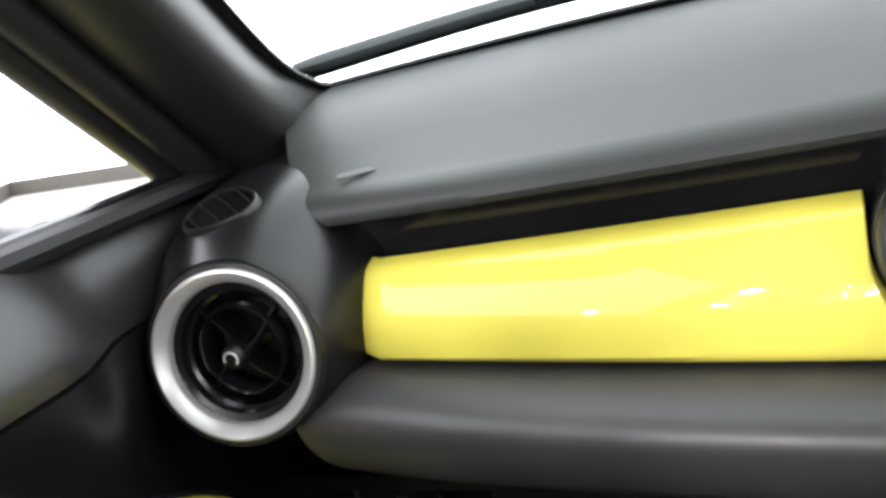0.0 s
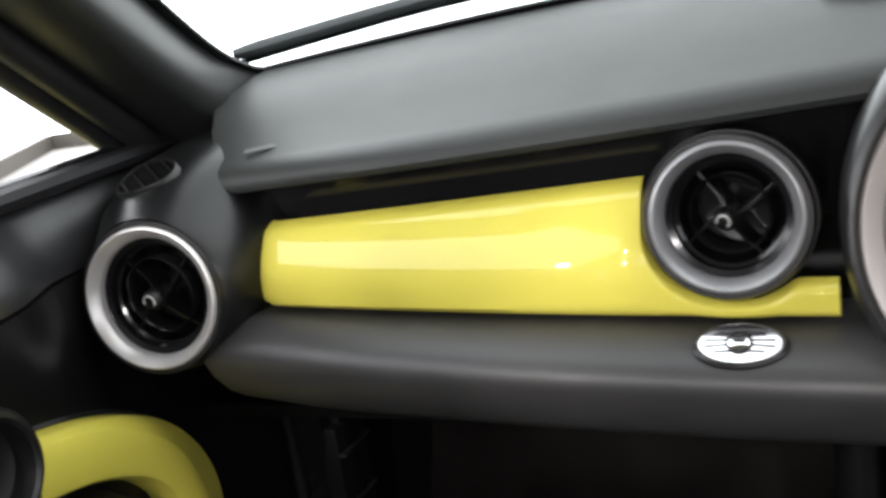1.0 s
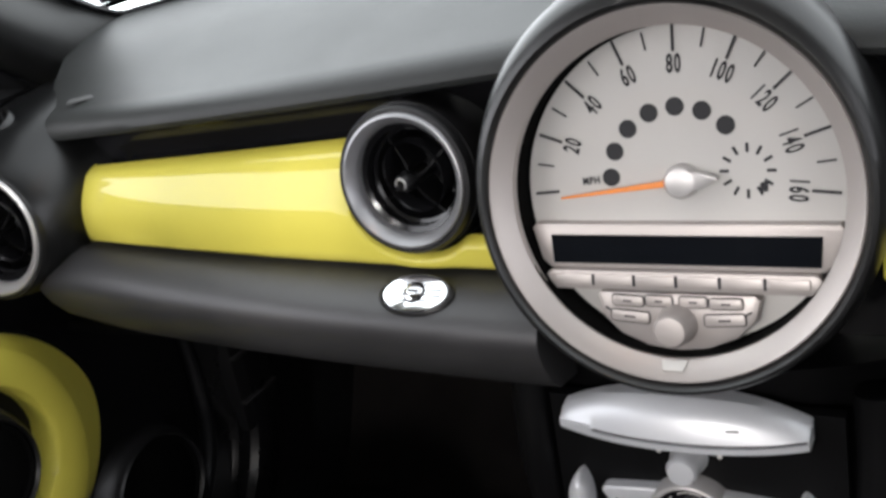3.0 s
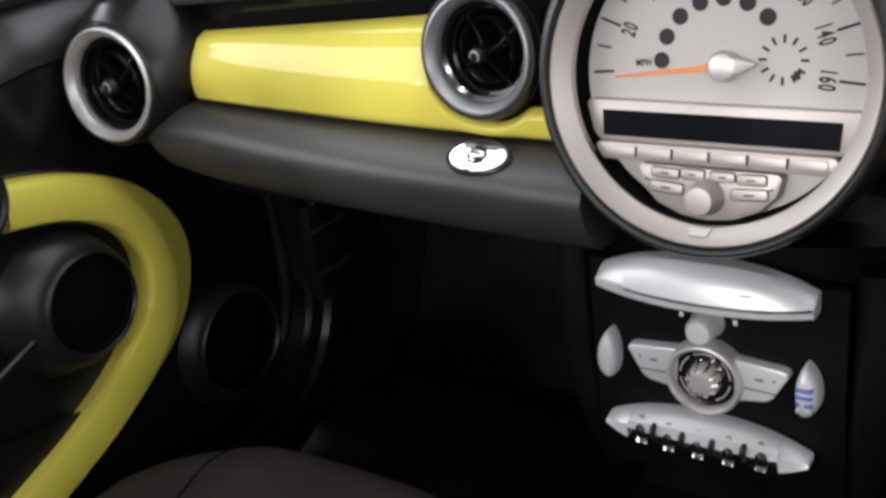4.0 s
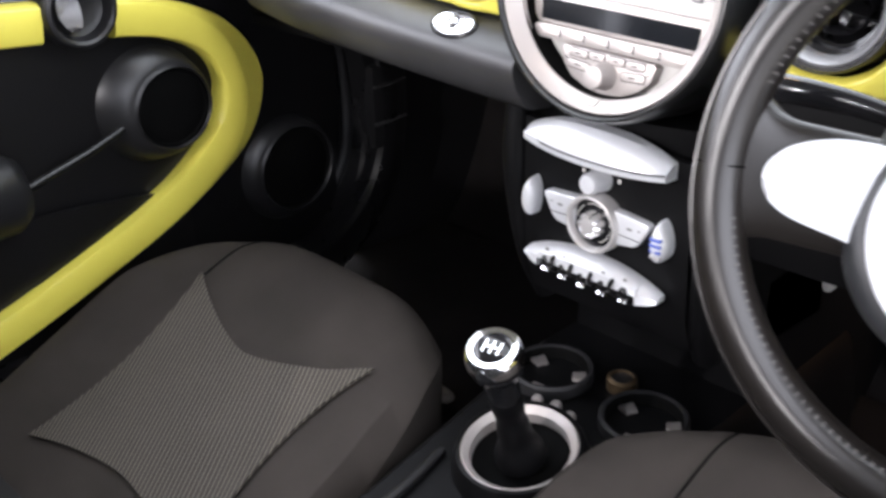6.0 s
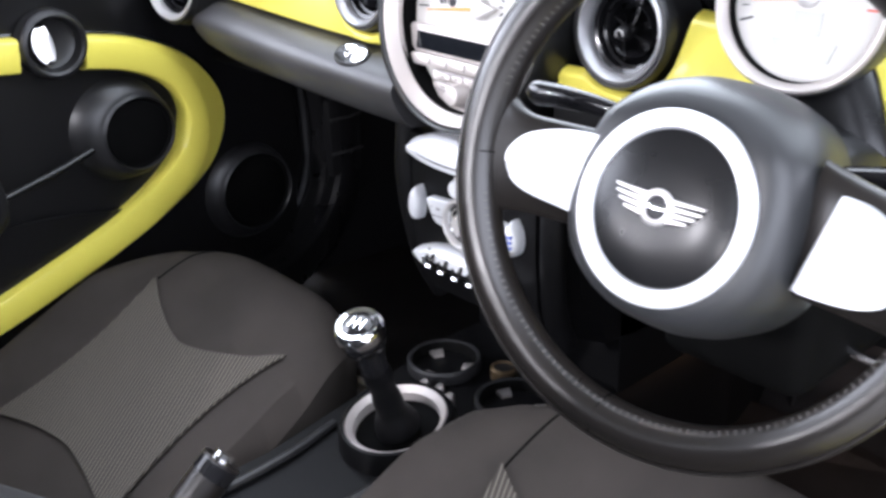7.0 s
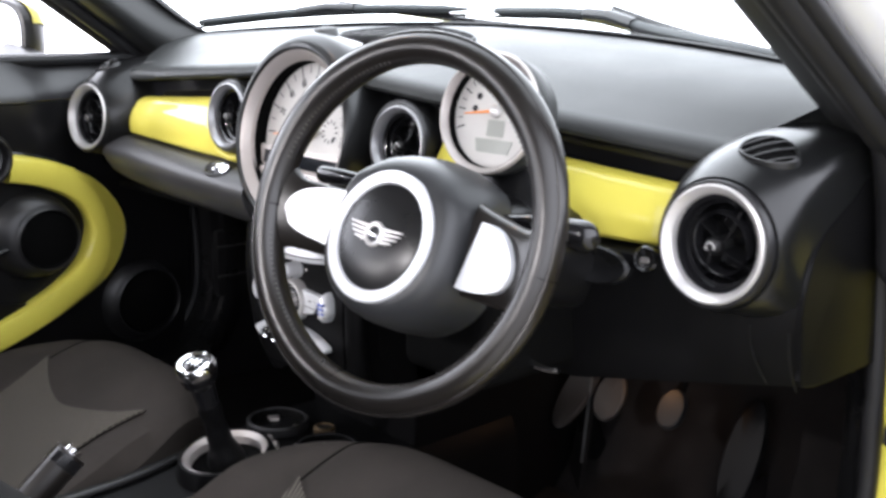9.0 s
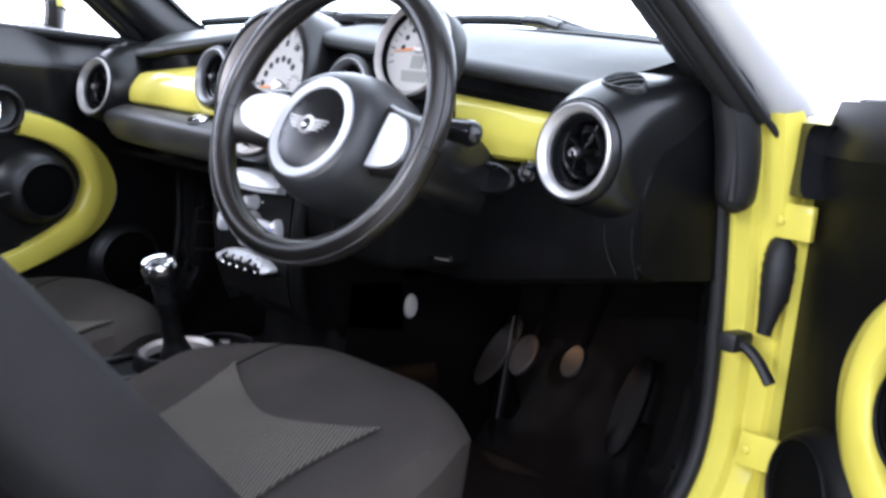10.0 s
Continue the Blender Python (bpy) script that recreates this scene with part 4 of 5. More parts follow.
part("mark", slab(rounded(0.008, 0.0014, 0.0003, 1), 0.0004), DULL, cd, "", cdm @ pose(0.036, 0.0030, 0.0250, -14, 8, 0))

smallknob = thing("temperature_knob", "small silver knob below the disc slot", "knob")
part("knob", lathe([(0.0125, 0.0), (0.0115, 0.006), (0.0100, 0.010), (0.0105, 0.018), (0.0085, 0.022), (0, 0.023)], 28), WHITESILVER, smallknob, "", on_stack(-0.002, 0.7135))
for sx in (-1, 1):
    part("mark", slab(rounded(0.003, 0.004, 0.0005, 1), 0.0004), FACE, smallknob, "", on_stack(-0.002 + sx * 0.020, 0.7165, 0.0004))

clim = thing("climate_control", "silver winged climate panel with round dial", "climate control")
for sx, nm in ((-1, "left"), (1, "right")):
    o = [(0.020, 0.0165), (0.0560, 0.0135), (0.0600, 0.0118), (0.0605, 0.0090), (0.0500, -0.0095), (0.0470, -0.0120), (0.0440, -0.0130), (0.022, -0.0175)]
    wing = part("wing", slab([(sx * x, y) for x, y in (o if sx > 0 else o[::-1])], 0.0095, 0.0022, 0.0, 3), WHITESILVER, clim, "pale silver wing button", on_stack(-0.002, 0.6745))
    part("groove", slab(rounded(0.028, 0.0009, 0.0003, 1), 0.0006), INK, wing, "", on_stack(-0.002 + sx * 0.038, 0.6698, 0.0092, sx * -2))
    part("mark", slab(rounded(0.0060, 0.0022, 0.0006, 1), 0.0004), DULL, wing, "", on_stack(-0.002 + sx * 0.040, 0.6785, 0.0093))
    part("lamp_dot", slab(ellipse(0.0009, 0.0009, 8), 0.0004), INK, wing, "", on_stack(-0.002 + sx * 0.0505, 0.6795, 0.0093))
part("dial_ring", lathe([(0.0292, 0.0), (0.0290, 0.012), (0.0276, 0.0155), (0.0258, 0.0160), (0.0238, 0.0135), (0.0233, 0.006)], 48), SILVER, clim, "satin silver dial ring", on_stack(-0.002, 0.6715))
part("scale", lathe([(0.0240, 0.0085), (0.010, 0.0090), (0.0, 0.0090)], 40), GLOSS, clim, "black printed scale", on_stack(-0.002, 0.6715))
for a0, a1 in ((-155, -100), (-85, -40), (-25, 25), (40, 85), (100, 155)):
    arc = [Vector((0.0190 * math.sin(radians(lerp(a0, a1, k / 8))), 0.0190 * math.cos(radians(lerp(a0, a1, k / 8))), 0.0091)) for k in range(9)]
    part("mark", tube(arc, 0.0005, 5, (0, 0, 1)), FACE, clim, "", on_stack(-0.002, 0.6715))
part("dial_knob", lathe([(0.0128, 0.007), (0.0120, 0.015), (0.0102, 0.0190), (0.006, 0.0200), (0.0, 0.0192)], 32), SILVER, clim, "bright ribbed dial knob", on_stack(-0.002, 0.6715))
for a in range(0, 360, 36):
    part("rib", tube([Vector((0.0124 * math.cos(radians(a)), 0.0124 * math.sin(radians(a)), 0.008)), Vector((0.0114 * math.cos(radians(a)), 0.0114 * math.sin(radians(a)), 0.0165)), Vector((0.0080 * math.cos(radians(a)), 0.0080 * math.sin(radians(a)), 0.0195))], 0.0015, 6, (0.3, 1, 0.1)), CHROME, clim, "", on_stack(-0.002, 0.6715))


def side_pod(x, prints):
    """A half-lens wheel: nearly flat towards the dial, bulging outwards, with a pointed top."""
    ob = thing("vent_wheel", "pointed silver control wheel beside the climate dial", "control wheel", "vent wheels")
    sx = 1 if x > 0 else -1
    edge = spline([(0.001, 0.0205, 0), (0.0075, 0.012, 0), (0.0105, 0.000, 0), (0.0095, -0.011, 0), (0.004, -0.0185, 0), (-0.002, -0.0185, 0), (-0.0058, -0.008, 0), (-0.0060, 0.006, 0), (-0.0030, 0.0165, 0)], 4, True)
    loops = [[(sx * p.x * k, p.y * (1 - (1 - k) * 0.7), z) for p in edge] for k, z in ((1.0, 0.0), (1.0, 0.007), (0.93, 0.0115), (0.78, 0.0150), (0.55, 0.0172), (0.2, 0.0182))]
    wheel_part = part("wheel", rings(loops), WHITESILVER, ob, "", on_stack(x, 0.676), 50)
    if prints:
        for k in range(4):
            part("ridge", box(-0.0050, 0.0062, -0.0014, 0.0014, 0.010, 0.0192 - 0.0004 * k, 0.0005), BLUE if k in (0, 1, 2) else SILVER, wheel_part, "", on_stack(x + 0.001, 0.6815 - 0.0058 * k))
    else:
        part("crease", tube([Vector((-0.0085, -0.002, 0.0128)), Vector((-0.003, -0.004, 0.0172)), Vector((0.004, -0.006, 0.0160))], 0.0004, 6), DULL, wheel_part, "", on_stack(x, 0.676))
    return ob


side_pod(-0.0770, False)
side_pod(0.0700, True)

togs = thing("toggle_panel", "silver panel with five chrome toggle switches", "switch panel")


def tog_loop(x):
    """A winged strip: full height at the two tips, cut away in the middle for the switches."""
    q = min(1.0, abs(x) / 0.0785)
    top, bot = 0.0155 - 0.0165 * q ** 2.4, -0.0150 + 0.0085 * q ** 5
    mid = lerp(bot, top, 0.42) if abs(x) < 0.058 else bot
    out = 0.024 - 0.010 * q ** 2
    return [(x, mid, 0), (x, mid, out - 0.002), (x, mid + 0.0008, out), (x, lerp(mid, top, 0.55), out - 0.0015), (x, lerp(mid, top, 0.86), out - 0.007), (x, top, out - 0.013), (x, top, 0)]


txs = sorted([0.0783 * math.sin(lerp(-1, 1, i / 26) * math.pi / 2) for i in range(27)] + [-0.0595, -0.0578, 0.0578, 0.0595])
tgm = on_stack(-0.004, 0.622)
part("panel", rings([tog_loop(x) for x in txs]), WHITESILVER, togs, "pale silver panel", tgm, 30)
part("recess", slab(rounded(0.118, 0.018, 0.004), 0.010, 0.002), GLOSS, togs, "", tgm @ Matrix.Translation((0, -0.008, 0.001)))
for i in range(5):
    x = -0.046 + 0.0230 * i
    ball = [(0.0074 * math.sin(math.pi * k / 12) if 0 < k < 12 else 0.0, -0.0074 * math.cos(math.pi * k / 12)) for k in range(13)]
    sw = part("toggle", lathe(ball, 20, 0.92, 1.12), CAP, togs, "dark chrome toggle", tgm @ pose(x, -0.0045, 0.0180 - 1.4 * x * x, 25, 0, 0))
    part("tip", slab(rounded(0.0092, 0.0036, 0.0017, 3), 0.0050, 0.0014), CHROME, sw, "", tgm @ pose(x, -0.0102, 0.0200 - 1.4 * x * x, 40, 0, 0))
    part("mark", slab(rounded(0.0042, 0.0026, 0.0006, 1), 0.0004), DULL, togs, "", tgm @ pose(x, 0.0085, 0.0205 - 1.6 * x * x, -22, 0, 0))
    if i < 4:
        part("guard", tube(spline([(x + 0.0115, 0.0050, 0.014), (x + 0.0115, 0.0035, 0.0235), (x + 0.0115, -0.004, 0.0245), (x + 0.0115, -0.010, 0.010)], 5), 0.0024, 8, (1, 0, 0)), CAP, togs, "", tgm)

# ---- tachometer on the column ----
TM = facing(0.386, -0.062, 0.9610, 11, 5)
TR = 0.0625
tach = thing("tachometer", "round rev counter with pale dial on the steering column", "tachometer", m=TM)
part("housing", lathe([(TR, 0.0), (TR + 0.001, -0.006), (TR - 0.003, -0.035), (TR * 0.6, -0.062), (0, -0.066)], 56), DASH, tach, "dark grey bowl-shaped housing", TM)
part("ring", lathe([(TR, -0.003), (TR, 0.0025), (TR - 0.0015, 0.0045), (TR - 0.0030, 0.0045), (TR - 0.0074, 0.0), (TR - 0.0080, -0.004)], 72), DIALRING, tach, "satin silver ring", TM)
part("inner_wall", lathe([(TR - 0.0079, -0.0025), (TR - 0.0088, -0.0125)], 72), DEEP, tach, "", TM)
part("dial_face", lathe([(TR - 0.0082, -0.0122), (0.02, -0.0125), (0, -0.0125)], 56), FACE, tach, "pale grey dial face", TM)
for i in range(17):
    a = radians(200 - 200 * i / 16)
    part("tick", slab(rounded(0.0105 if i % 2 == 0 else 0.0060, 0.0015 if i % 2 == 0 else 0.0010, 0.0003, 1), 0.0003), RED if i > 12 else INK, tach, "", at(0.0465 * math.cos(a), 0.0445 * math.sin(a), -0.0123, math.degrees(a), TM))
for i in range(7):
    a = radians(178 - 27 * i)
    part("indicator", lathe([(0.0036, 0), (0.0034, 0.0005), (0, 0.0005)], 20), INK, tach, "", at(0.0285 * math.cos(a), 0.004 + 0.0285 * math.sin(a), -0.0123, 0, TM))
part("needle", slab([(0.0, -0.0016), (-0.040, -0.0006), (-0.040, 0.0006), (0.0, 0.0016)], 0.001, 0.0003), ORANGE, tach, "orange needle", at(0, 0.004, -0.0095, 8, TM))
part("needle_hub", lathe([(0.007, -0.003), (0.007, 0.001), (0.005, 0.0025), (0, 0.003)], 28), SILVER, tach, "", at(0, 0.004, -0.0095, 0, TM))
part("display", slab(rounded(0.021, 0.017, 0.001), 0.0008), LCD, tach, "grey blank display", at(0.002, -0.0135, -0.0123, 0, TM))
part("display", slab([(-0.024, 0.007), (0.024, 0.007), (0.020, -0.007), (-0.020, -0.007)], 0.0008), LCD, tach, "", at(0.002, -0.032, -0.0123, 0, TM))
part("mount", rings([[(x + w * math.cos(a), y + 0.024 * math.sin(a), z) for a in [2 * math.pi * j / 28 for j in range(28)]] for x, y, z, w in ((0.386, -0.020, 0.925, 0.030), (0.387, -0.026, 0.905, 0.044), (0.390, -0.036, 0.880, 0.056), (0.393, -0.046, 0.855, 0.066), (0.396, -0.050, 0.830, 0.070))]), CAP, tach, "glossy black bracket below the dial")

# ---- steering column and wheel ----
column = thing("steering_column", "black steering column shroud with stalks", "steering column")
part("shroud", rings([[(0.396 + 0.074 * s * math.cos(a) * (1 if abs(math.cos(a)) < 0.9 else 0.96), y, z + 0.058 * s * math.sin(a)) for a in [2 * math.pi * k / 28 for k in range(28)]] for y, z, s in ((-0.165, 0.838, 0.82), (-0.15, 0.836, 1.0), (-0.05, 0.818, 1.1), (0.08, 0.796, 1.15))]), CAP, column)
# near-black box: shade below the wheel put into its colour
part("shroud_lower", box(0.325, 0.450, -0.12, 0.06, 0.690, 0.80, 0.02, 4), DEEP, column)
part("stalk", tube(spline([(0.34, -0.125, 0.866), (0.29, -0.135, 0.880), (0.25, -0.14, 0.884), (0.205, -0.14, 0.882)], 8), lambda t: (0.0055 + 0.005 * t) * min(1.0, 0.3 + 12 * (1 - t)), 14, (0, 1, 0), 0.75), GLOSS, column, "glossy black indicator stalk")
part("stalk", tube(spline([(0.44, -0.115, 0.862), (0.49, -0.110, 0.869), (0.530, -0.105, 0.868), (0.562, -0.10, 0.866)], 10), lambda t: (0.008 + 0.009 * t) * math.sqrt(max(0.02, 1 - max(0.0, (t - 0.8) / 0.2) ** 2.2)), 14, (0, 1, 0), 0.8), GLOSS, column, "glossy black wiper stalk")

WM = facing(0.402, -0.199, 0.8680, 16, 8) @ pose(0, 0, 0, 0, 0, -3)
HM = facing(0.387, -0.209, 0.8535, 23, 4) @ pose(0, 0, -0.030, 0, 0, -3)
wheel = thing("steering_wheel", "black leather steering wheel with silver spokes and winged emblem", "steering wheel", m=WM)
WR = 0.1655


def rim_section(a):
    """A thicker grip at ten and two."""
    grip = 0.0018 * (math.exp(-((math.degrees(a) - 45) / 22) ** 2) + math.exp(-((math.degrees(a) - 135) / 22) ** 2))
    return 0.0150 + grip


part("rim", rings([[((WR + rim_section(a) * math.cos(b)) * math.cos(a), (WR + rim_section(a) * math.cos(b)) * math.sin(a), rim_section(a) * 1.08 * math.sin(b)) for b in [2 * math.pi * j / 18 for j in range(18)]] for a in [2 * math.pi * i / 96 for i in range(96)]], "ring", False), LEATHER, wheel, "stitched black leather rim", WM)
part("piping", torus(WR + 0.0132, 0.0017, 96, 6), LEATHER, wheel, "", WM @ Matrix.Translation((0, 0, 0.009)))
for a in range(196, 346, 2):
    q = radians(a)
    part("stitch", box(-0.0016, 0.0016, -0.0005, 0.0005, -0.0006, 0.0003), WORN, wheel, "", WM @ pose((WR - 0.0125) * math.cos(q), (WR - 0.0125) * math.sin(q), 0.0098, 0, -38, a))
for a in list(range(28, 72, 2)) + list(range(108, 168, 2)):
    q = radians(a)
    part("stitch", box(-0.0016, 0.0016, -0.0005, 0.0005, -0.0006, 0.0003), WORN, wheel, "", WM @ pose((WR - 0.0138) * math.cos(q), (WR - 0.0138) * math.sin(q), 0.0102, 0, -38, a))
for a in (-5, 185, 262):
    q = radians(a)
    part("seam", torus(0.0154, 0.0006, 24, 6), DEEP, wheel, "", WM @ pose(WR * math.cos(q), WR * math.sin(q), 0, 90, 0, a))
for sx in (-1, 1):
    def spoke(u, v, sx=sx):
        x = lerp(0.068, WR - 0.004, u)
        flare = 0.030 * max(0.0, (u - 0.62) / 0.38) ** 3
        upper = (0.018 + flare) if sx < 0 else lerp(0.036, 0.018, u ** 0.8) + 0.6 * flare
        lower = -0.052 - 0.8 * flare
        a = v * 2 * math.pi
        mid, half = (upper + lower) / 2, (upper - lower) / 2
        ca, sa = math.cos(a), math.sin(a)
        return (sx * x, mid + half * abs(ca) ** 0.8 * (1 if ca > 0 else -1), lerp(-0.0345, -0.004, u) + 0.0125 * abs(sa) ** 0.7 * (1 if sa > 0 else -1))
    part("spoke", rings([[spoke(i / 16, j / 28) for j in range(28)] for i in range(17)]), LEATHER, wheel, "black leather spoke", WM)
    o = [(0.045, 0.014), (0.082, 0.0150), (0.110, 0.0130), (0.132, 0.006), (0.1430, -0.004), (0.1465, -0.014), (0.143, -0.025), (0.128, -0.0345), (0.097, -0.040), (0.075, -0.044), (0.045, -0.046)] if sx < 0 else [(0.094, 0.018), (0.112, 0.016), (0.130, 0.008), (0.142, -0.005), (0.1465, -0.018), (0.143, -0.031), (0.130, -0.040), (0.108, -0.0445), (0.077, -0.046)]
    curve = [(p.x, p.y) for p in spline([(a, b, 0) for a, b in o], 4)]
    ins = part("spoke_cover", slab([(sx * x, y) for x, y in (curve if sx > 0 else curve[::-1])], 0.010, 0.0035, 0.0, 4), WHITESILVER, wheel, "pale silver spoke cover", WM @ pose(0, 0.001, -0.0400, 0, -14.5 * sx, 0))
    part("recess", torus(0.9, 0.06, 40, 8, 0.020, 0.017, 0.012), WHITESILVER, ins, "", WM @ pose(0, 0.001, -0.0400, 0, -14.5 * sx, 0) @ Matrix.Translation((sx * 0.118, -0.015, 0.0098)))


def hub_outline(s, n=48):
    pts = []
    for k in range(n):
        a = 2 * math.pi * k / n
        ca, sa = math.cos(a), math.sin(a)
        rx, ry = (0.083 if sa > 0 else 0.083 - 0.012 * sa * sa), (0.090 if sa > 0 else 0.077)
        e = 2.0 / 2.5
        pts.append((s * rx * abs(ca) ** e * (1 if ca > 0 else -1), s * ry * abs(sa) ** e * (1 if sa > 0 else -1)))
    return pts


part("airbag_cover", rings([[(x, y, z - 0.40 * max(0.0, y - 0.052)) for x, y in hub_outline(s)] for s, z in ((1.02, -0.06), (1.05, -0.03), (1.04, -0.008), (1.00, 0.006), (0.955, 0.0155), (0.90, 0.0218), (0.835, 0.0252), (0.74, 0.0258), (0.4, 0.026))]), HUB, wheel, "soft black airbag cover", HM)
part("hub_ring", lathe([(0.0645, 0.022), (0.0645, 0.029), (0.0630, 0.0305), (0.0530, 0.0285), (0.0517, 0.026), (0.0515, 0.02)], 72), WHITESILVER, wheel, "pale silver hub ring", HM)
part("hub_cap", lathe([(0.0517, 0.024), (0.0510, 0.0275), (0.042, 0.0305), (0.025, 0.0328), (0.0, 0.0335)], 56), CAP, wheel, "glossy black hub cap", HM)
emb = HM @ Matrix.Translation((0, 0.0, 0.0328)) @ Matrix.Scale(0.9, 4)
em = part("emblem", lathe([(0.0135, 0.0), (0.0135, 0.003), (0.0115, 0.0045), (0.0090, 0.004), (0.0085, 0.001)], 36), SILVER, wheel, "chrome winged emblem", emb)
part("disc", lathe([(0.0088, 0.0), (0.0088, 0.002), (0.0, 0.0026)], 28), INK, em, "", emb)
part("plain_bar", box(-0.0075, 0.0075, -0.0022, 0.0022, 0.002, 0.0032, 0.0004), CHROME, em, "", emb)
for sx in (-1, 1):
    for k in range(4):
        ln = (0.0285, 0.0265, 0.0225, 0.0165)[k]
        y = 0.0072 - 0.0046 * k
        o = [(0.0115, y - 0.0020), (0.0115 + ln, y - 0.0006 + 0.0008), (0.0115 + ln + 0.001, y + 0.0022), (0.0115, y + 0.0019)]
        part("feather", slab([(sx * a * 0.92, b) for a, b in (o if sx > 0 else o[::-1])], 0.0036, 0.0005), SILVER, em, "", emb)
    o = [(0.010, 0.0085), (0.036, 0.0085), (0.034, 0.003), (0.028, -0.004), (0.020, -0.009), (0.010, -0.0095)]
    part("wing", slab([(sx * a, b) for a, b in (o if sx > 0 else o[::-1])], 0.0030, 0.0006), CAP, em, "", emb)

lever = part("adjust_lever", tube(spline([(0.428, -0.049, 0.720), (0.445, -0.052, 0.7125), (0.465, -0.052, 0.7095), (0.486, -0.050, 0.711)], 6), 0.0035, 8), CHROME, column, "bright edge of the adjusting lever")
# ---- switches beside the column ----
keyslot = thing("key_slot", "glossy black oval key slot in the knee panel", "key slot")
km = facing(0.478, 0.0065, 0.8125, 8, 6)
part("bowl", lathe([(1.0, -0.004), (1.0, 0.003), (0.9, 0.005), (0.72, 0.002), (0.3, -0.003), (0, -0.003)], 40, 0.043, 0.0200), CAP, keyslot, "", km)
startb = thing("start_button", "round start button with a chrome surround", "button")
sm = facing(0.5335, 0.0195, 0.8265, 8, 6)
part("surround", lathe([(0.0135, -0.004), (0.0135, 0.004), (0.0115, 0.006), (0.0095, 0.004)], 32), GLOSS, startb, "", sm)
part("cap", lathe([(0.0098, 0.0), (0.0095, 0.005), (0.0, 0.0058)], 28), CHROME, startb, "", sm)
part("mark", slab(rounded(0.009, 0.0060, 0.0015, 2), 0.0005), METAL, startb, "", sm @ Matrix.Translation((0, -0.001, 0.0056)))

# ---- tunnel, gear lever, cup holders, handbrake ----
tunnel = thing("tunnel_console", "black floor console between the seats", "console")


def tun(y):
    f = min(1.0, max(0.0, (y + 0.25) / 0.3))
    w = lerp(0.085, 0.125, f)
    h = 0.455 + 0.010 * f
    return [(-w - 0.02, y, 0.27), (-w - 0.012, y, h - 0.05), (-w, y, h - 0.012), (-w + 0.012, y, h), (w - 0.012, y, h), (w, y, h - 0.012), (w + 0.012, y, h - 0.05), (w + 0.02, y, 0.27)]


# the tunnel carries footwell shade in its colour
part("body", rings([tun(lerp(-1.1, 0.30, k / 28)) for k in range(29)]), SHADEBLACK, tunnel)
part("edge_strip", tube(spline([(-0.060, -0.17, 0.462), (-0.045, -0.28, 0.460), (-0.045, -0.6, 0.458)], 6), 0.005, 8), BLACK, tunnel)
part("edge_strip", tube(spline([(0.066, -0.20, 0.466), (0.066, -0.32, 0.463), (0.066, -0.6, 0.460)], 6), 0.006, 8), BLACK, tunnel)


def cup(x, y):
    m = pose(x, y, 0.476)
    ob = thing("cup_holder", "round black cup holder in the floor console", "cup holder", "cup holders", m=m)
    part("rim", lathe([(0.0445, -0.012), (0.0445, 0.0), (0.0425, 0.0025), (0.0395, 0.002), (0.0385, -0.004)], 48), RUBBER, ob, "", m)
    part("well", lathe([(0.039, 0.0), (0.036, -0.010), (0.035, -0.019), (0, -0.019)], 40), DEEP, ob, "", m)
    for a in (35, 155, 275):
        part("clip", slab([(0.022, -0.006), (0.037, -0.009), (0.037, 0.009), (0.022, 0.006)], 0.004, 0.0015), METAL, ob, "pale spring clip", m @ pose(0, 0, -0.012, 0, 0, a))
    return ob


cup(-0.062, -0.004)
cup(0.060, -0.010)
sock = thing("power_socket", "brass-toned power socket between the cup holders", "socket")
part("collar", lathe([(0.016, -0.012), (0.016, 0.006), (0.0125, 0.008), (0.0115, 0.0)], 28), SOCKET, sock, "", pose(0.004, 0.030, 0.470))
part("plug", lathe([(0.0118, 0.0), (0.0118, 0.005), (0.0, 0.006)], 24), BLACK, sock, "", pose(0.004, 0.030, 0.470))
for x, y in ((-0.036, -0.058), (-0.016, -0.053), (0.006, -0.058)):
    st = thing("console_stud", "small bright stud on the floor console", "stud", "console studs")
    part("stud", lathe([(0.006, -0.012), (0.006, 0.002), (0.004, 0.005), (0, 0.005)], 16), METAL, st, "", pose(x, y, 0.474))

GB = pose(0.012, -0.140, 0.487, 10, 0, 0)
gear = thing("gear_lever", "black gear lever with chrome-topped knob and silver base ring", "gear lever")
part("collar", lathe([(0.070, -0.040), (0.064, -0.006), (0.060, 0.003), (0.057, 0.0045), (0.0553, -0.002)], 56), SHADEBLACK, gear, "black collar", GB)
part("base_ring", lathe([(0.0560, -0.004), (0.0555, 0.002), (0.0542, 0.0030), (0.0475, -0.003), (0.0468, -0.018)], 56), DIALRING, gear, "pale silver base ring", GB)
part("well", lathe([(0.0470, -0.014), (0.03, -0.02), (0, -0.02)], 40), DEEP, gear, "", GB)
kp = Vector((0.024, -0.184, 0.606))
base = Vector((0.012, -0.138, 0.478))
part("gaiter", tube([base.lerp(kp, t) for t in [k / 14 * 0.72 for k in range(15)]], lambda t: 0.0145 + 0.011 * max(0.0, 1 - t / 0.55) ** 1.8 + 0.0010 * math.sin(t * 17), 20, (0, 1, 0)), SHADEBLACK, gear, "black leather gaiter")
part("neck", tube([base.lerp(kp, t) for t in (0.6, 0.75, 0.9, 0.97)], lambda t: 0.0135 + 0.004 * t, 18, (0, 1, 0)), GLOSS, gear)
axis = look(kp, kp + (base - kp))
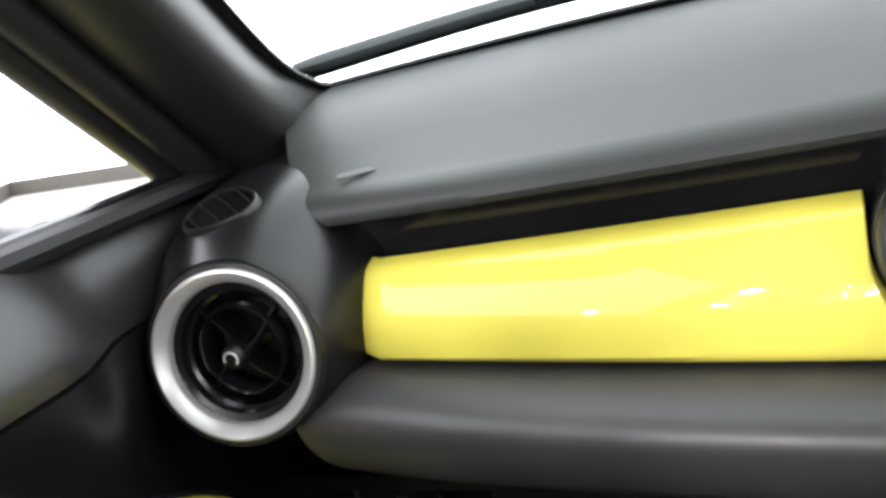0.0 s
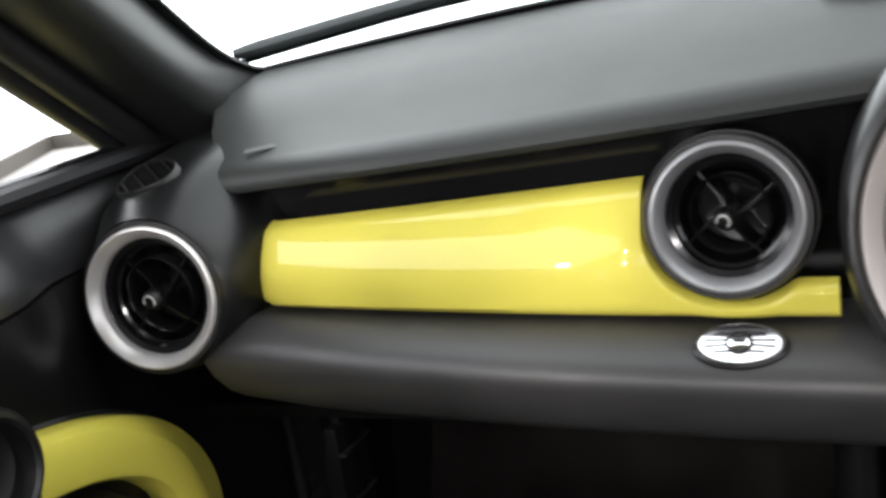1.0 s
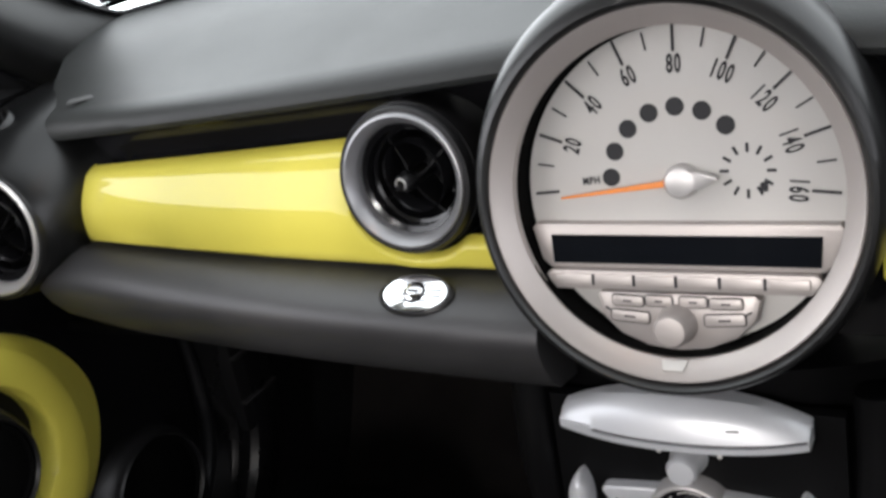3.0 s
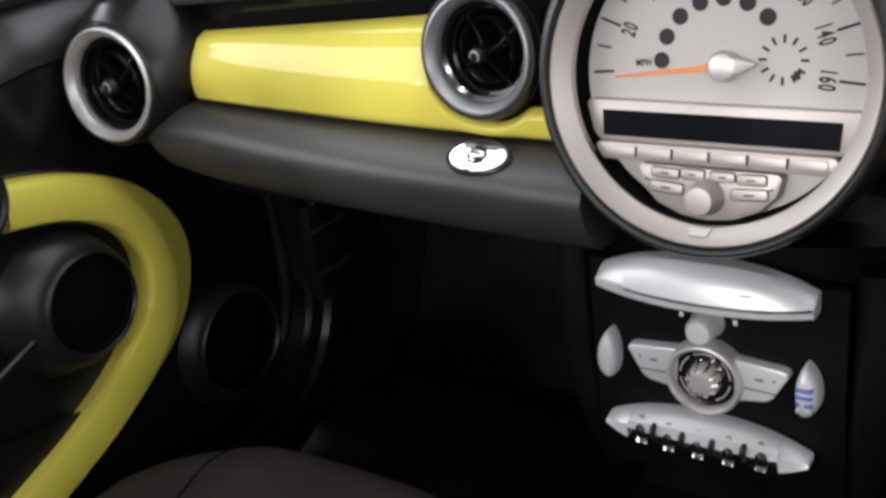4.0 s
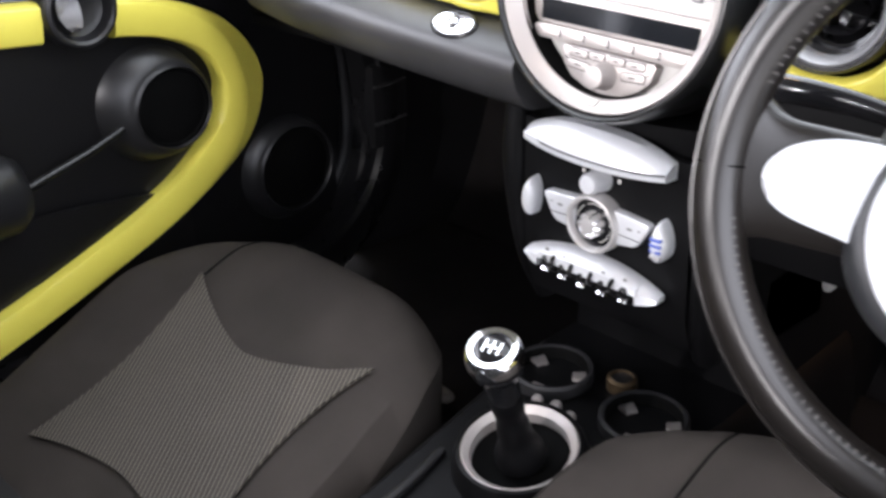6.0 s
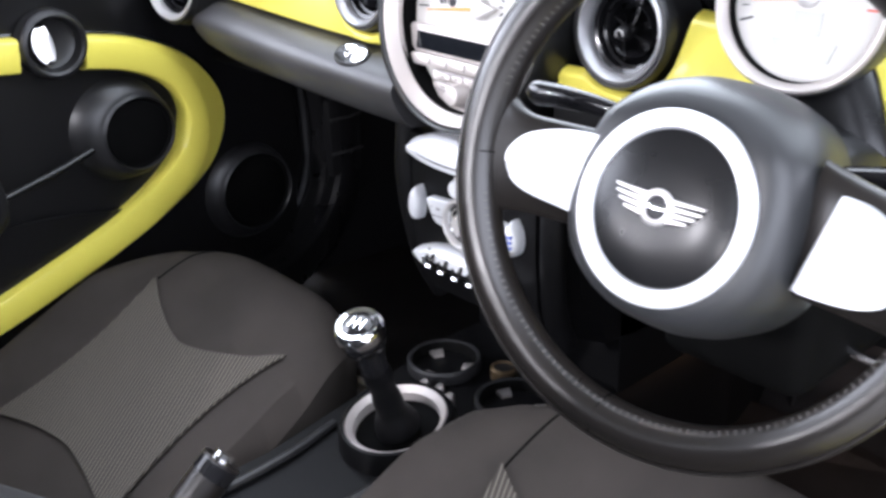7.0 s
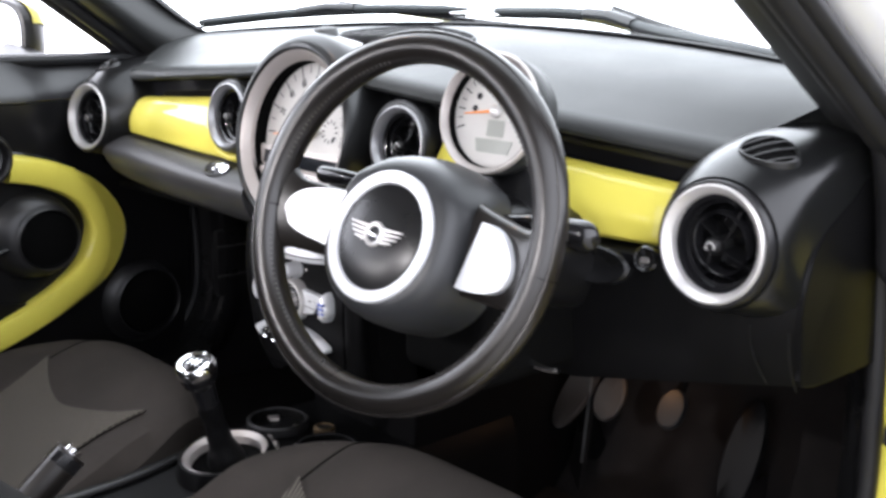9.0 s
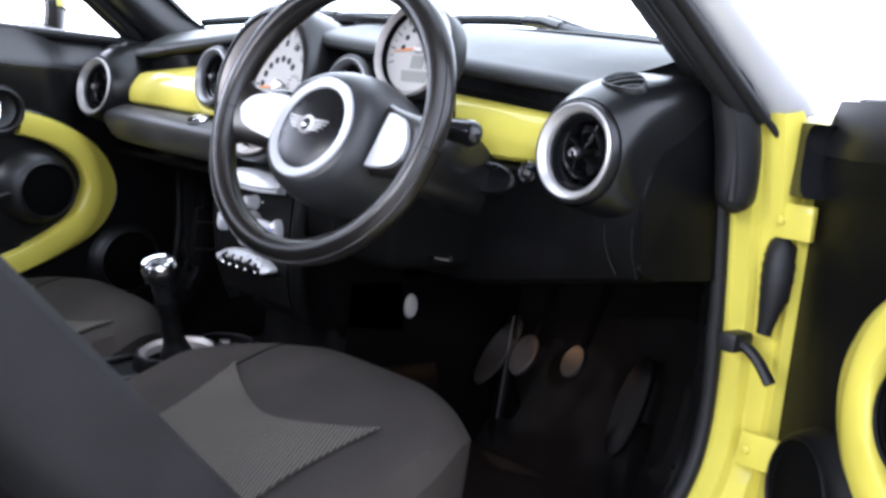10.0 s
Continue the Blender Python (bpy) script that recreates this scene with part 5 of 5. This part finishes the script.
part("knob", lathe([(0.0, -0.014), (0.015, -0.014), (0.0225, -0.006), (0.0250, 0.006), (0.0250, 0.012), (0.0235, 0.018)], 40), GLOSS, gear, "glossy black knob", axis)
part("knob_ring", lathe([(0.0252, 0.008), (0.0258, 0.014), (0.0245, 0.020), (0.0215, 0.023), (0.0165, 0.0222), (0.0160, 0.019)], 40), CHROME, gear, "chrome ring", axis)
part("knob_cap", lathe([(0.0165, 0.020), (0.012, 0.0222), (0.0, 0.0230)], 32), GLOSS, gear, "black cap with bright shift pattern", axis)
for i in range(3):
    part("shift_bar", box(-0.0006, 0.0006, -0.0065, 0.0065, 0, 0.0008), CHROME, gear, "", axis @ pose(-0.007 + 0.007 * i, 0, 0.0226, 0, 0, 0))
part("shift_bar", box(-0.007, 0.007, -0.0006, 0.0006, 0, 0.0008), CHROME, gear, "", axis @ pose(0, 0, 0.0226))

brake = thing("handbrake", "black handbrake lever with a chrome button", "handbrake")
hb0, hb1 = Vector((0.018, -0.545, 0.390)), Vector((0.040, -0.360, 0.559))
part("grip", tube([hb0.lerp(hb1, k / 16) for k in range(17)], lambda t: 0.0135 + 0.0055 * min(1.0, max(0.0, (t - 0.35) / 0.35)), 20), LEATHER, brake, "black leather grip")
part("collar", tube([hb0.lerp(hb1, t) for t in (0.93, 0.94, 0.985, 1.0)], lambda t: 0.0195 - 0.004 * max(0.0, (t - 0.6) / 0.4) ** 2, 20), GLOSS, brake)
part("button", tube([hb1, hb1 + (hb1 - hb0).normalized() * 0.006], 0.0098, 18), CHROME, brake, "chrome button")


# ---- seats ----
def cushion_top(x, d):
    """Height of the seat cushion: x from its middle, d back from its front edge."""
    q = abs(x) / 0.26
    bolster = 0.046 * max(0.0, min(1.0, (q - 0.50) / 0.40)) ** 1.5 * min(1.0, 0.25 + d / 0.30) - 0.05 * max(0.0, q - 0.88) ** 2 * 20
    crown = -0.080 * max(0.0, 1 - d / 0.085) ** 2.4
    return -0.022 + bolster + crown - 0.46 * max(0.0, d - 0.10) ** 2 / (max(0.0, d - 0.10) + 0.03)


def half_width(d):
    k = min(1.0, d / 0.27)
    return 0.02 + 0.240 * (1 - (1 - k) ** 2.05) ** (1 / 2.05)


def seat(x0, y0, z0, label, wide=1.0, back=0.565, panel=0.0, inset=0.165):
    m = pose(x0, y0, z0)
    ob = thing("front_seat", label, "seat", "front seats", m=m)
    loops = []
    for k in range(61):
        d = 0.54 * (k / 60) ** 1.5 + 0.0005
        w = half_width(d) * wide
        loop = []
        for j in range(25):
            s = -1 + 2 * j / 24
            loop.append((s * w, -d, cushion_top(s * w / wide, d) - 0.052 * abs(s) ** 5))
        zb = lerp(-0.12, -0.205, min(1, d / 0.15))
        zs = min(-0.07, loop[0][2] - 0.02)
        zb = min(zb, zs - 0.03)
        loop += [(w * 1.0, -d, zs), (w * 0.98, -d, zb), (0, -d, zb), (-w * 0.98, -d, zb), (-w * 1.0, -d, zs)]
        loops.append(loop)
    part("cushion", rings(loops), CLOTH, ob, "dark grey cloth cushion", m)

    def insert(u, v):
        """A four-pointed panel with hollow edges."""
        s = 2 * u - 1
        w = 0.160 - 0.024 * math.sin(math.pi * v)
        dd = lerp(inset, inset + 0.25, v) + 0.055 * (1 - abs(s) ** 1.5) * (1 - v) - 0.030 * (1 - abs(s) ** 1.6) * v
        x = s * w + panel
        return (x, -dd, cushion_top(x / wide, dd) - 0.052 * abs(x / (half_width(dd) * wide)) ** 5 + 0.004)
    part("insert", sheet(insert, 24, 20, 0.002), MESH, ob, "ribbed grey cloth insert", m)
    for sx in (-1,):
        part("seam", tube([Vector((sx * 0.158 + panel, -lerp(inset, 0.07, k / 8), cushion_top((sx * 0.158 + panel) / wide, lerp(inset, 0.07, k / 8)) - 0.052 * (abs(sx * 0.158 + panel) / (half_width(lerp(inset, 0.07, k / 8)) * wide)) ** 5 + 0.0005)) for k in range(9)], 0.0012, 6), DEEP, ob, "", m)
    # the reclined backrest with side bolsters
    loops = []
    for k in range(23):
        t = k / 22
        h = -0.20 + 0.82 * t
        yc, zc = -back - 0.70 * h, -0.035 + 0.72 * h
        w = (0.245 - 0.045 * t) * (1 - max(0, (t - 0.86) / 0.14) ** 2 * 0.35)
        th = 0.06 * (1 - max(0, (t - 0.9) / 0.1) ** 2 * 0.6)
        loop = []
        for j in range(32):
            a = 2 * math.pi * j / 32
            ca, sa = math.cos(a), math.sin(a)
            px = w * abs(ca) ** 0.6 * (1 if ca > 0 else -1)
            dep = th * abs(sa) ** 0.7 * (1 if sa > 0 else -1)
            if sa > 0:
                dep += 0.055 * max(0.0, (abs(px) / w - 0.50) / 0.50) ** 1.2 * (1 - t * 0.3)
            loop.append((px, yc + dep * 0.80, zc + dep * 0.60))
        loops.append(loop)
    part("backrest", rings(loops), BOLSTER, ob, "charcoal cloth backrest", m)
    part("side_cover", sheet(lambda u, v: (0.262, lerp(-0.16, -0.52, u), lerp(-0.15 - 0.05 * u, -0.235, v)), 6, 3, 0.012), BLACK, ob, "", m)
    part("slide_rail", box(0.17, 0.20, -0.5, -0.02, z_floor(z0), z_floor(z0) + 0.03, 0.004), METAL, ob, "", m)
    part("slide_rail", box(-0.20, -0.17, -0.5, -0.02, z_floor(z0), z_floor(z0) + 0.03, 0.004), METAL, ob, "", m)
    part("plinth", box(-0.20, 0.20, -0.52, -0.08, z_floor(z0) + 0.028, -0.195, 0.01), DEEP, ob, "", m)
    part("lift_bar", tube(spline([(-0.10, -0.02, -0.185), (-0.10, 0.015, -0.20), (0.10, 0.015, -0.20), (0.10, -0.02, -0.185)], 5), 0.007, 8), METAL, ob, "bare metal adjusting bar", m)
    return ob


def z_floor(z0): return 0.272 - z0


seat(-0.364, 0.018, 0.526, "dark grey cloth passenger seat with ribbed insert", 1.0, 0.66, 0.022)
seat(0.328, 0.052, 0.557, "dark grey cloth driver seat with ribbed insert", 1.07, 0.565, 0.0, 0.188)


# ---- doors ----
def door(side, m, label):
    """A door seen from within; x counts into the cabin from the window line."""
    ob = thing("door_1" if side < 0 else "door_2", label, "car door", "car doors", "structure", m=m)

    def P(x, y, z): return Vector((-side * x, y, z))

    def depth(y, z):
        up = max(0.0, min(1.0, (z - 0.80) / 0.09))
        top = max(0.0, (z - 0.893) / 0.06)
        back = max(0.0, min(1.0, (y + 0.085) / 0.090)) * max(0.0, min(1.0, (z - 0.70) / 0.10))
        return 0.019 + 0.009 * up * up * (3 - 2 * up) - (0.028 if side < 0 else 0.010) * top ** 1.3 - 0.012 * max(0, (y - 0.10) / 0.12) ** 2 - (0.026 * back * back * (3 - 2 * back) if side < 0 else 0.0)

    def skin(z0, z1):
        """A stretch of the inner face between two heights; the front edge leans back a little below."""
        def spot(u, v):
            z = lerp(z0, z1, v)
            w = (z - 0.36) / 0.595
            front = (0.225 if side < 0 else 0.243) - (0.06 if side < 0 else 0.02) * max(0, (w - 0.75) / 0.25)
            return P(depth(lerp(0.225, -0.95, u), z), lerp(front, -0.95, u) - (0.03 if side < 0 else 0.0) * (1 - w) ** 3 * (1 - u) ** 6, z - 0.018 * u * w)
        return spot
    # the open door takes darker copies: shade put into lining and waist pad
    part("lining", sheet(skin(0.36, 0.886), 48, 30, 0.012), LINING if side < 0 else SHADEBLACK, ob, "black door lining", m)
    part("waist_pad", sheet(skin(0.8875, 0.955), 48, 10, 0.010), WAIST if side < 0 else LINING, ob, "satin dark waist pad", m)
    part("outer_skin", rings([[P(x, y, z) for y, z in ((0.235, 0.35), (0.250, 0.60), (0.245, 0.86), (0.20, 0.950), (-0.96, 0.93), (-0.96, 0.34))] for x in (-0.016, -0.03, -0.07, -0.085)]), YELLOW, ob, "yellow painted door skin", m)
    part("waist_seal", tube([P(0.000, lerp(0.18, -0.95, k / 10), (0.957 if side < 0 else 0.950) - 0.018 * k / 10) for k in range(11)], 0.009, 8, (1, 0, 0)), RUBBER, ob, "black rubber waist seal", m)
    part("waist_edge", tube([P(-0.016, lerp(0.18, -0.95, k / 10), (0.962 if side < 0 else 0.951) - 0.018 * k / 10) for k in range(11)], 0.006, 8, (1, 0, 0)), GLOSS, ob, "", m)
    # the gloss yellow hoop
    line = spline([(0, -0.62, 0.80), (0, -0.40, 0.802), (0, -0.25, 0.789), (0, -0.118, 0.772), (0, -0.050, 0.753), (0, 0.002, 0.723), (0, 0.032, 0.682), (0, 0.038, 0.640), (0, 0.014, 0.588), (0, -0.040, 0.545), (0, -0.11, 0.508), (0, -0.21, 0.470), (0, -0.33, 0.430), (0, -0.55, 0.37), (0, -0.80, 0.36)], 12)
    loops = []
    for i, p in enumerate(line):
        d = (line[min(i + 1, len(line) - 1)] - line[max(i - 1, 0)]).normalized()
        n = Vector((0, d.z, -d.y))
        f = i / (len(line) - 1)
        w = 0.0245 + 0.016 * math.exp(-((f - 0.50) / 0.12) ** 2)
        # a flat inner band and, round the bend, a bevel that falls to the outer edge
        c = -0.80 + 0.85 * math.exp(-((f - 0.46) / 0.15) ** 2)
        fall = lerp(0.005, 0.018, (c + 0.80) / 0.85)
        prof = [(1.0, 0.020), (1.0, 0.040), (0.95, 0.049), (0.84, 0.0545), (0.65, 0.0565), (lerp(0.65, c, 0.5), 0.0570), (c + 0.03, 0.0568), (c - 0.03, 0.0562 - 0.04 * fall), (lerp(c, -0.93, 0.5), 0.0565 - 0.5 * fall), (-0.93, 0.0565 - fall), (-0.985, 0.0565 - fall - 0.005), (-1.0, 0.020)]
        loops.append([P(xx, p.y + n.y * w * s, p.z + n.z * w * s) for s, xx in prof])
    cut = [i for i, p in enumerate(line) if p.z > 0.7 and -0.222 < p.y < -0.137]
    part("hoop", rings(loops[cut[-1] + 1:]), YELLOW, ob, "gloss yellow hoop trim", m)
    part("hoop", rings(loops[:cut[0]]), YELLOW, ob, "gloss yellow hoop trim", m)
    edge = []
    for i, p in enumerate(line):
        d = (line[min(i + 1, len(line) - 1)] - line[max(i - 1, 0)]).normalized()
        n = Vector((0, d.z, -d.y))
        f = i / (len(line) - 1)
        w = 0.0255 + 0.016 * math.exp(-((f - 0.50) / 0.12) ** 2)
        edge.append(P(0.030, p.y - n.y * w, p.z - n.z * w))
    part("hoop_piping", tube(edge, 0.004, 8, (1, 0, 0)), GLOSS, ob, "", m)
    # handle in a round cup
    turn = Matrix(((0, 0, -side, 0), (1, 0, 0, 0), (0, 1, 0, 0), (0, 0, 0, 1)))

    def onto(x, y, z): return m @ Matrix.Translation(P(x, y, z)) @ turn
    part("handle_cup", lathe([(0.0475, -0.006), (0.0475, 0.010), (0.0465, 0.016), (0.0435, 0.0205), (0.0400, 0.0215), (0.0370, 0.0195), (0.0355, 0.014), (0.0335, 0.004), (0.026, 0.001), (0.0, 0.0)], 52), BLACK, ob, "round black handle cup", onto(0.044, -0.179, 0.796))
    leaf = [(p.x, p.y) for p in spline([(0.001, 0.029, 0), (-0.010, 0.022, 0), (-0.0165, 0.008, 0), (-0.0165, -0.008, 0), (-0.010, -0.022, 0), (0.001, -0.028, 0), (0.0075, -0.016, 0), (0.0095, 0.0, 0), (0.0075, 0.016, 0)], 4, True)]
    part("handle", slab(leaf, 0.013, 0.008, 0.0, 5), CHROME, ob, "chrome leaf-shaped pull handle", onto(0.050, -0.188, 0.798) @ pose(0, 0, 0, -6, -12, 8))
    # loudspeakers in flared, lopsided surrounds
    def flare(bx, by, r0, r1, h):
        loops = []
        for k in range(11):
            q = k / 10
            ease = q ** 1.15
            loops.append([(lerp(bx, 0, ease) + lerp(r0, r1, ease) * math.cos(t), lerp(by, 0, ease) + lerp(r0, r1, ease) * math.sin(t), h * (1 - (1 - q) ** 1.7) - 0.006) for t in [2 * math.pi * j / 48 for j in range(48)]])
        for r, z in ((r1 - 0.002, h - 0.004), (r1 - 0.004, h - 0.008)):
            loops.append([(r * math.cos(t), r * math.sin(t), z) for t in [2 * math.pi * j / 48 for j in range(48)]])
        return rings(loops, True, False)
    # speaker surrounds of the open door are shaded through a darker material
    part("speaker_pod", flare(-0.022, 0.006, 0.080, 0.0560, 0.036), BLACK if side < 0 else SHADEBLACK, ob, "dark flared speaker surround", onto(0.028, -0.075, 0.647))
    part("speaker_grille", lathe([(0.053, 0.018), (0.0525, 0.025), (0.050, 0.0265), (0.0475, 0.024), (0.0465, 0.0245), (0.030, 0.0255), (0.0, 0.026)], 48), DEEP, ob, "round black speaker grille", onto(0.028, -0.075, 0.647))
    part("speaker_pod", flare(-0.014, 0.0, 0.084, 0.066, 0.026), BLACK if side < 0 else SHADEBLACK, ob, "", onto(0.026, 0.118, 0.500))
    part("speaker_grille", lathe([(0.063, 0.008), (0.0625, 0.016), (0.060, 0.0175), (0.057, 0.015), (0.0560, 0.0155), (0.0, 0.016)], 48), DEEP, ob, "", onto(0.026, 0.118, 0.500))
    # pull bar and pocket
    part("pull_bar", tube([P(0.046, -0.132, 0.640), P(0.058, -0.20, 0.624), P(0.064, -0.31, 0.600)], 0.0050, 10, (1, 0, 0)), POD, ob, "grey pull bar", m)
    part("armrest", rings([[P(0.045 + 0.045 * s * math.cos(a), y, 0.600 + 0.050 * s * math.sin(a)) for a in [2 * math.pi * j / 22 for j in range(22)]] for y, s in ((-0.282, 0.35), (-0.288, 0.75), (-0.305, 1.0), (-0.40, 1.05), (-0.60, 1.0), (-0.66, 0.6))]), BLACK, ob, "black padded armrest", m)
    if side > 0:
        # the painted front edge and the glossy corner piece, in view while the door stands open
        part("front_edge", rings([[P(x, y, z) for x, y in ((0.022, 0.240), (0.020, 0.262), (-0.016, 0.268), (-0.020, 0.240))] for z in (0.365, 0.50, 0.65, 0.80, 0.86)]), YELLOW, ob, "yellow painted front edge of the door", m)
        part("corner_piece", rings([[P(x, y - 0.010 * k, z) for x, y in ((0.046, 0.215), (0.044, 0.250), (0.020, 0.272), (-0.010, 0.268), (-0.012, 0.215))] for z, k in ((0.835, 1.5), (0.845, 0.4), (0.86, 0.0), (0.905, 0.0), (0.918, 0.6), (0.924, 1.6))]), GLOSS, ob, "glossy black corner piece", m)
    # map pocket low on the lining
    part("pocket", sheet(lambda u, v: P(0.028 + 0.016 * max(0.0, math.sin(math.pi * u)) ** 0.5 * (0.3 + 0.7 * v), lerp(-0.06, -0.62, u), lerp(0.42, 0.560 - 0.04 * (2 * u - 1) ** 2, v)), 28, 8, 0.004), LINING, ob, "black moulded door pocket", m)
    return ob


door(-1, pose(-0.695, 0, 0), "closed passenger door with gloss yellow hoop trim")
THETA = 57.0
door(1, pose(0.775, 0.25, 0, 0, 0, THETA) @ pose(0.03, -0.225, 0), "open driver door with gloss yellow hoop trim")

mirror = thing("wing_mirror", "black wing mirror with a yellow cap outside the window", "wing mirror")
MM = facing(-0.876, -0.058, 0.988, 0, 12)


def mirror_loop(a, b, z, lo=0.0, n=40):
    """A rounded oblong; lo lifts its lower half."""
    pts = []
    for j in range(n):
        q = 2 * math.pi * (j + 0.5) / n
        c, d = math.cos(q), math.sin(q)
        pts.append((a * abs(c) ** 0.6 * (1 if c > 0 else -1), b * abs(d) ** 0.7 * (1 if d > 0 else -1 + lo), z))
    return pts


part("housing", rings([mirror_loop(0.098 * k, 0.066 * k, z) for k, z in ((0.94, 0.004), (1.0, 0.002), (1.02, -0.008), (1.0, -0.028), (0.84, -0.052), (0.45, -0.066))]), BLACK, mirror, "", MM)
part("cap", rings([[p for p in mirror_loop(0.100 * k, 0.068 * k, z) if p[1] > 0.012 * k] for k, z in ((1.03, -0.014), (1.03, -0.028), (0.87, -0.054), (0.46, -0.070))], True, False, False), YELLOW, mirror, "yellow painted cap", MM)
part("glass", rings([mirror_loop(0.090 * k, 0.058 * k, z) for k, z in ((1.0, 0.003), (1.0, 0.0055), (0.97, 0.006))]), MIRROR, mirror, "mirror glass", MM)
part("stalk", tube(spline([(-0.716, -0.040, 0.940), (-0.750, -0.044, 0.944), (-0.790, -0.042, 0.950), (-0.830, -0.036, 0.960)], 6), lambda t: 0.034 - 0.004 * t, 14, (0, 0, 1), 0.75), BLACK, mirror)

side_knob = thing("side_button", "small bright oval button low on the centre console", "button")
part("button", lathe([(1.0, -0.004), (1.0, 0.002), (0.8, 0.006), (0.0, 0.007)], 24, 0.013, 0.021), SILVER, side_knob, "", pose(0.120, 0.228, 0.562, 90, 0, 70))
# ---- footwell ----
fuse = thing("kick_cover", "stepped black plastic cover in the footwell", "cover")
part("cover", box(-0.690, -0.640, 0.262, 0.330, 0.485, 0.62, 0.008), BLACK, fuse)
for z in (0.525, 0.585):
    part("lip", box(-0.642, -0.634, 0.264, 0.328, z, z + 0.004, 0.001), PAD, fuse)


def pedal(name, label, x, y, z, a, b, tilt, mat):
    ob = thing(name, label, "pedal", "pedals")
    m = facing(x, y, z, tilt, 0)
    part("pad", rings([[(px * s, py * s, zz) for px, py in ellipse(a, b, 28)] for s, zz in ((0.9, -0.008), (1.0, -0.004), (1.0, 0.003), (0.9, 0.006), (0.3, 0.0065))]), mat, ob, "", m)
    part("arm", tube([Vector((x, y + 0.008, z)), Vector((x, y + 0.05, z + 0.08)), Vector((x, y + 0.10, z + 0.21))], 0.007, 8, (1, 0, 0)), DEEP, ob, "dark metal arm")
    return ob


pedal("clutch_pedal", "round worn clutch pedal", 0.207, 0.430, 0.484, 0.026, 0.039, 30, PEDAL)
pedal("brake_pedal", "round worn brake pedal", 0.322, 0.425, 0.500, 0.022, 0.031, 30, RUBBER)
acc = thing("accelerator_pedal", "tall oval accelerator pedal on the floor", "pedal", "pedals")
part("pad", rings([[(px * s, py * s, zz) for px, py in ellipse(0.028, 0.088, 32)] for s, zz in ((0.9, -0.006), (1.0, -0.003), (1.0, 0.003), (0.92, 0.006), (0.3, 0.0065))]), SHADEBLACK, acc, "", facing(0.428, 0.45, 0.452, 25, 0))
part("foot", box(0.410, 0.446, 0.44, 0.50, 0.272, 0.42, 0.006), CARPET, acc)
rest = thing("footrest", "worn oval footrest beside the clutch", "footrest")
part("pad", rings([[(px * s, py * s, zz) for px, py in ellipse(0.026, 0.070, 32)] for s, zz in ((0.9, -0.006), (1.0, -0.003), (1.0, 0.003), (0.92, 0.006), (0.3, 0.0065))]), PEDAL, rest, "", facing(0.136, 0.44, 0.472, 25, 0) @ pose(0, 0, 0, 0, 0, -16))
part("post", tube([Vector((0.136, 0.45, 0.46)), Vector((0.14, 0.50, 0.34))], 0.02, 10, (1, 0, 0)), DEEP, rest)
strip = thing("carpet_edging", "thin pale edging strip in the driver footwell", "strip")
part("strip", tube([Vector((0.168, 0.435, 0.545)), Vector((0.158, 0.44, 0.44)), Vector((0.148, 0.445, 0.35))], 0.0022, 6, (1, 0, 0)), EMBOSS, strip)
part("flap", sheet(lambda u, v: (lerp(0.168, 0.13, u) - 0.02 * v, 0.445 + 0.02 * u, lerp(0.545, 0.30, v)), 4, 6, 0.006), CARPET, strip)
mat1 = thing("floor_mat", "black carpet mat in the driver footwell", "floor mat", "floor mats")
# only the driver's mat gets the pile with light in its colour
part("mat", sheet(lambda u, v: (lerp(0.16, 0.63, u), lerp(-0.15, 0.40, v), 0.277 + 0.003 * math.sin(9 * u) + 0.12 * max(0, v - 0.72) ** 1.5), 16, 16, -0.006), MATPILE, mat1)
mat2 = thing("floor_mat", "black carpet mat in the passenger footwell", "floor mat", "floor mats")
part("mat", sheet(lambda u, v: (lerp(-0.63, -0.16, u), lerp(-0.15, 0.40, v), 0.277 + 0.003 * math.sin(9 * u) + 0.12 * max(0, v - 0.72) ** 1.5), 16, 16, -0.006), CARPET, mat2)
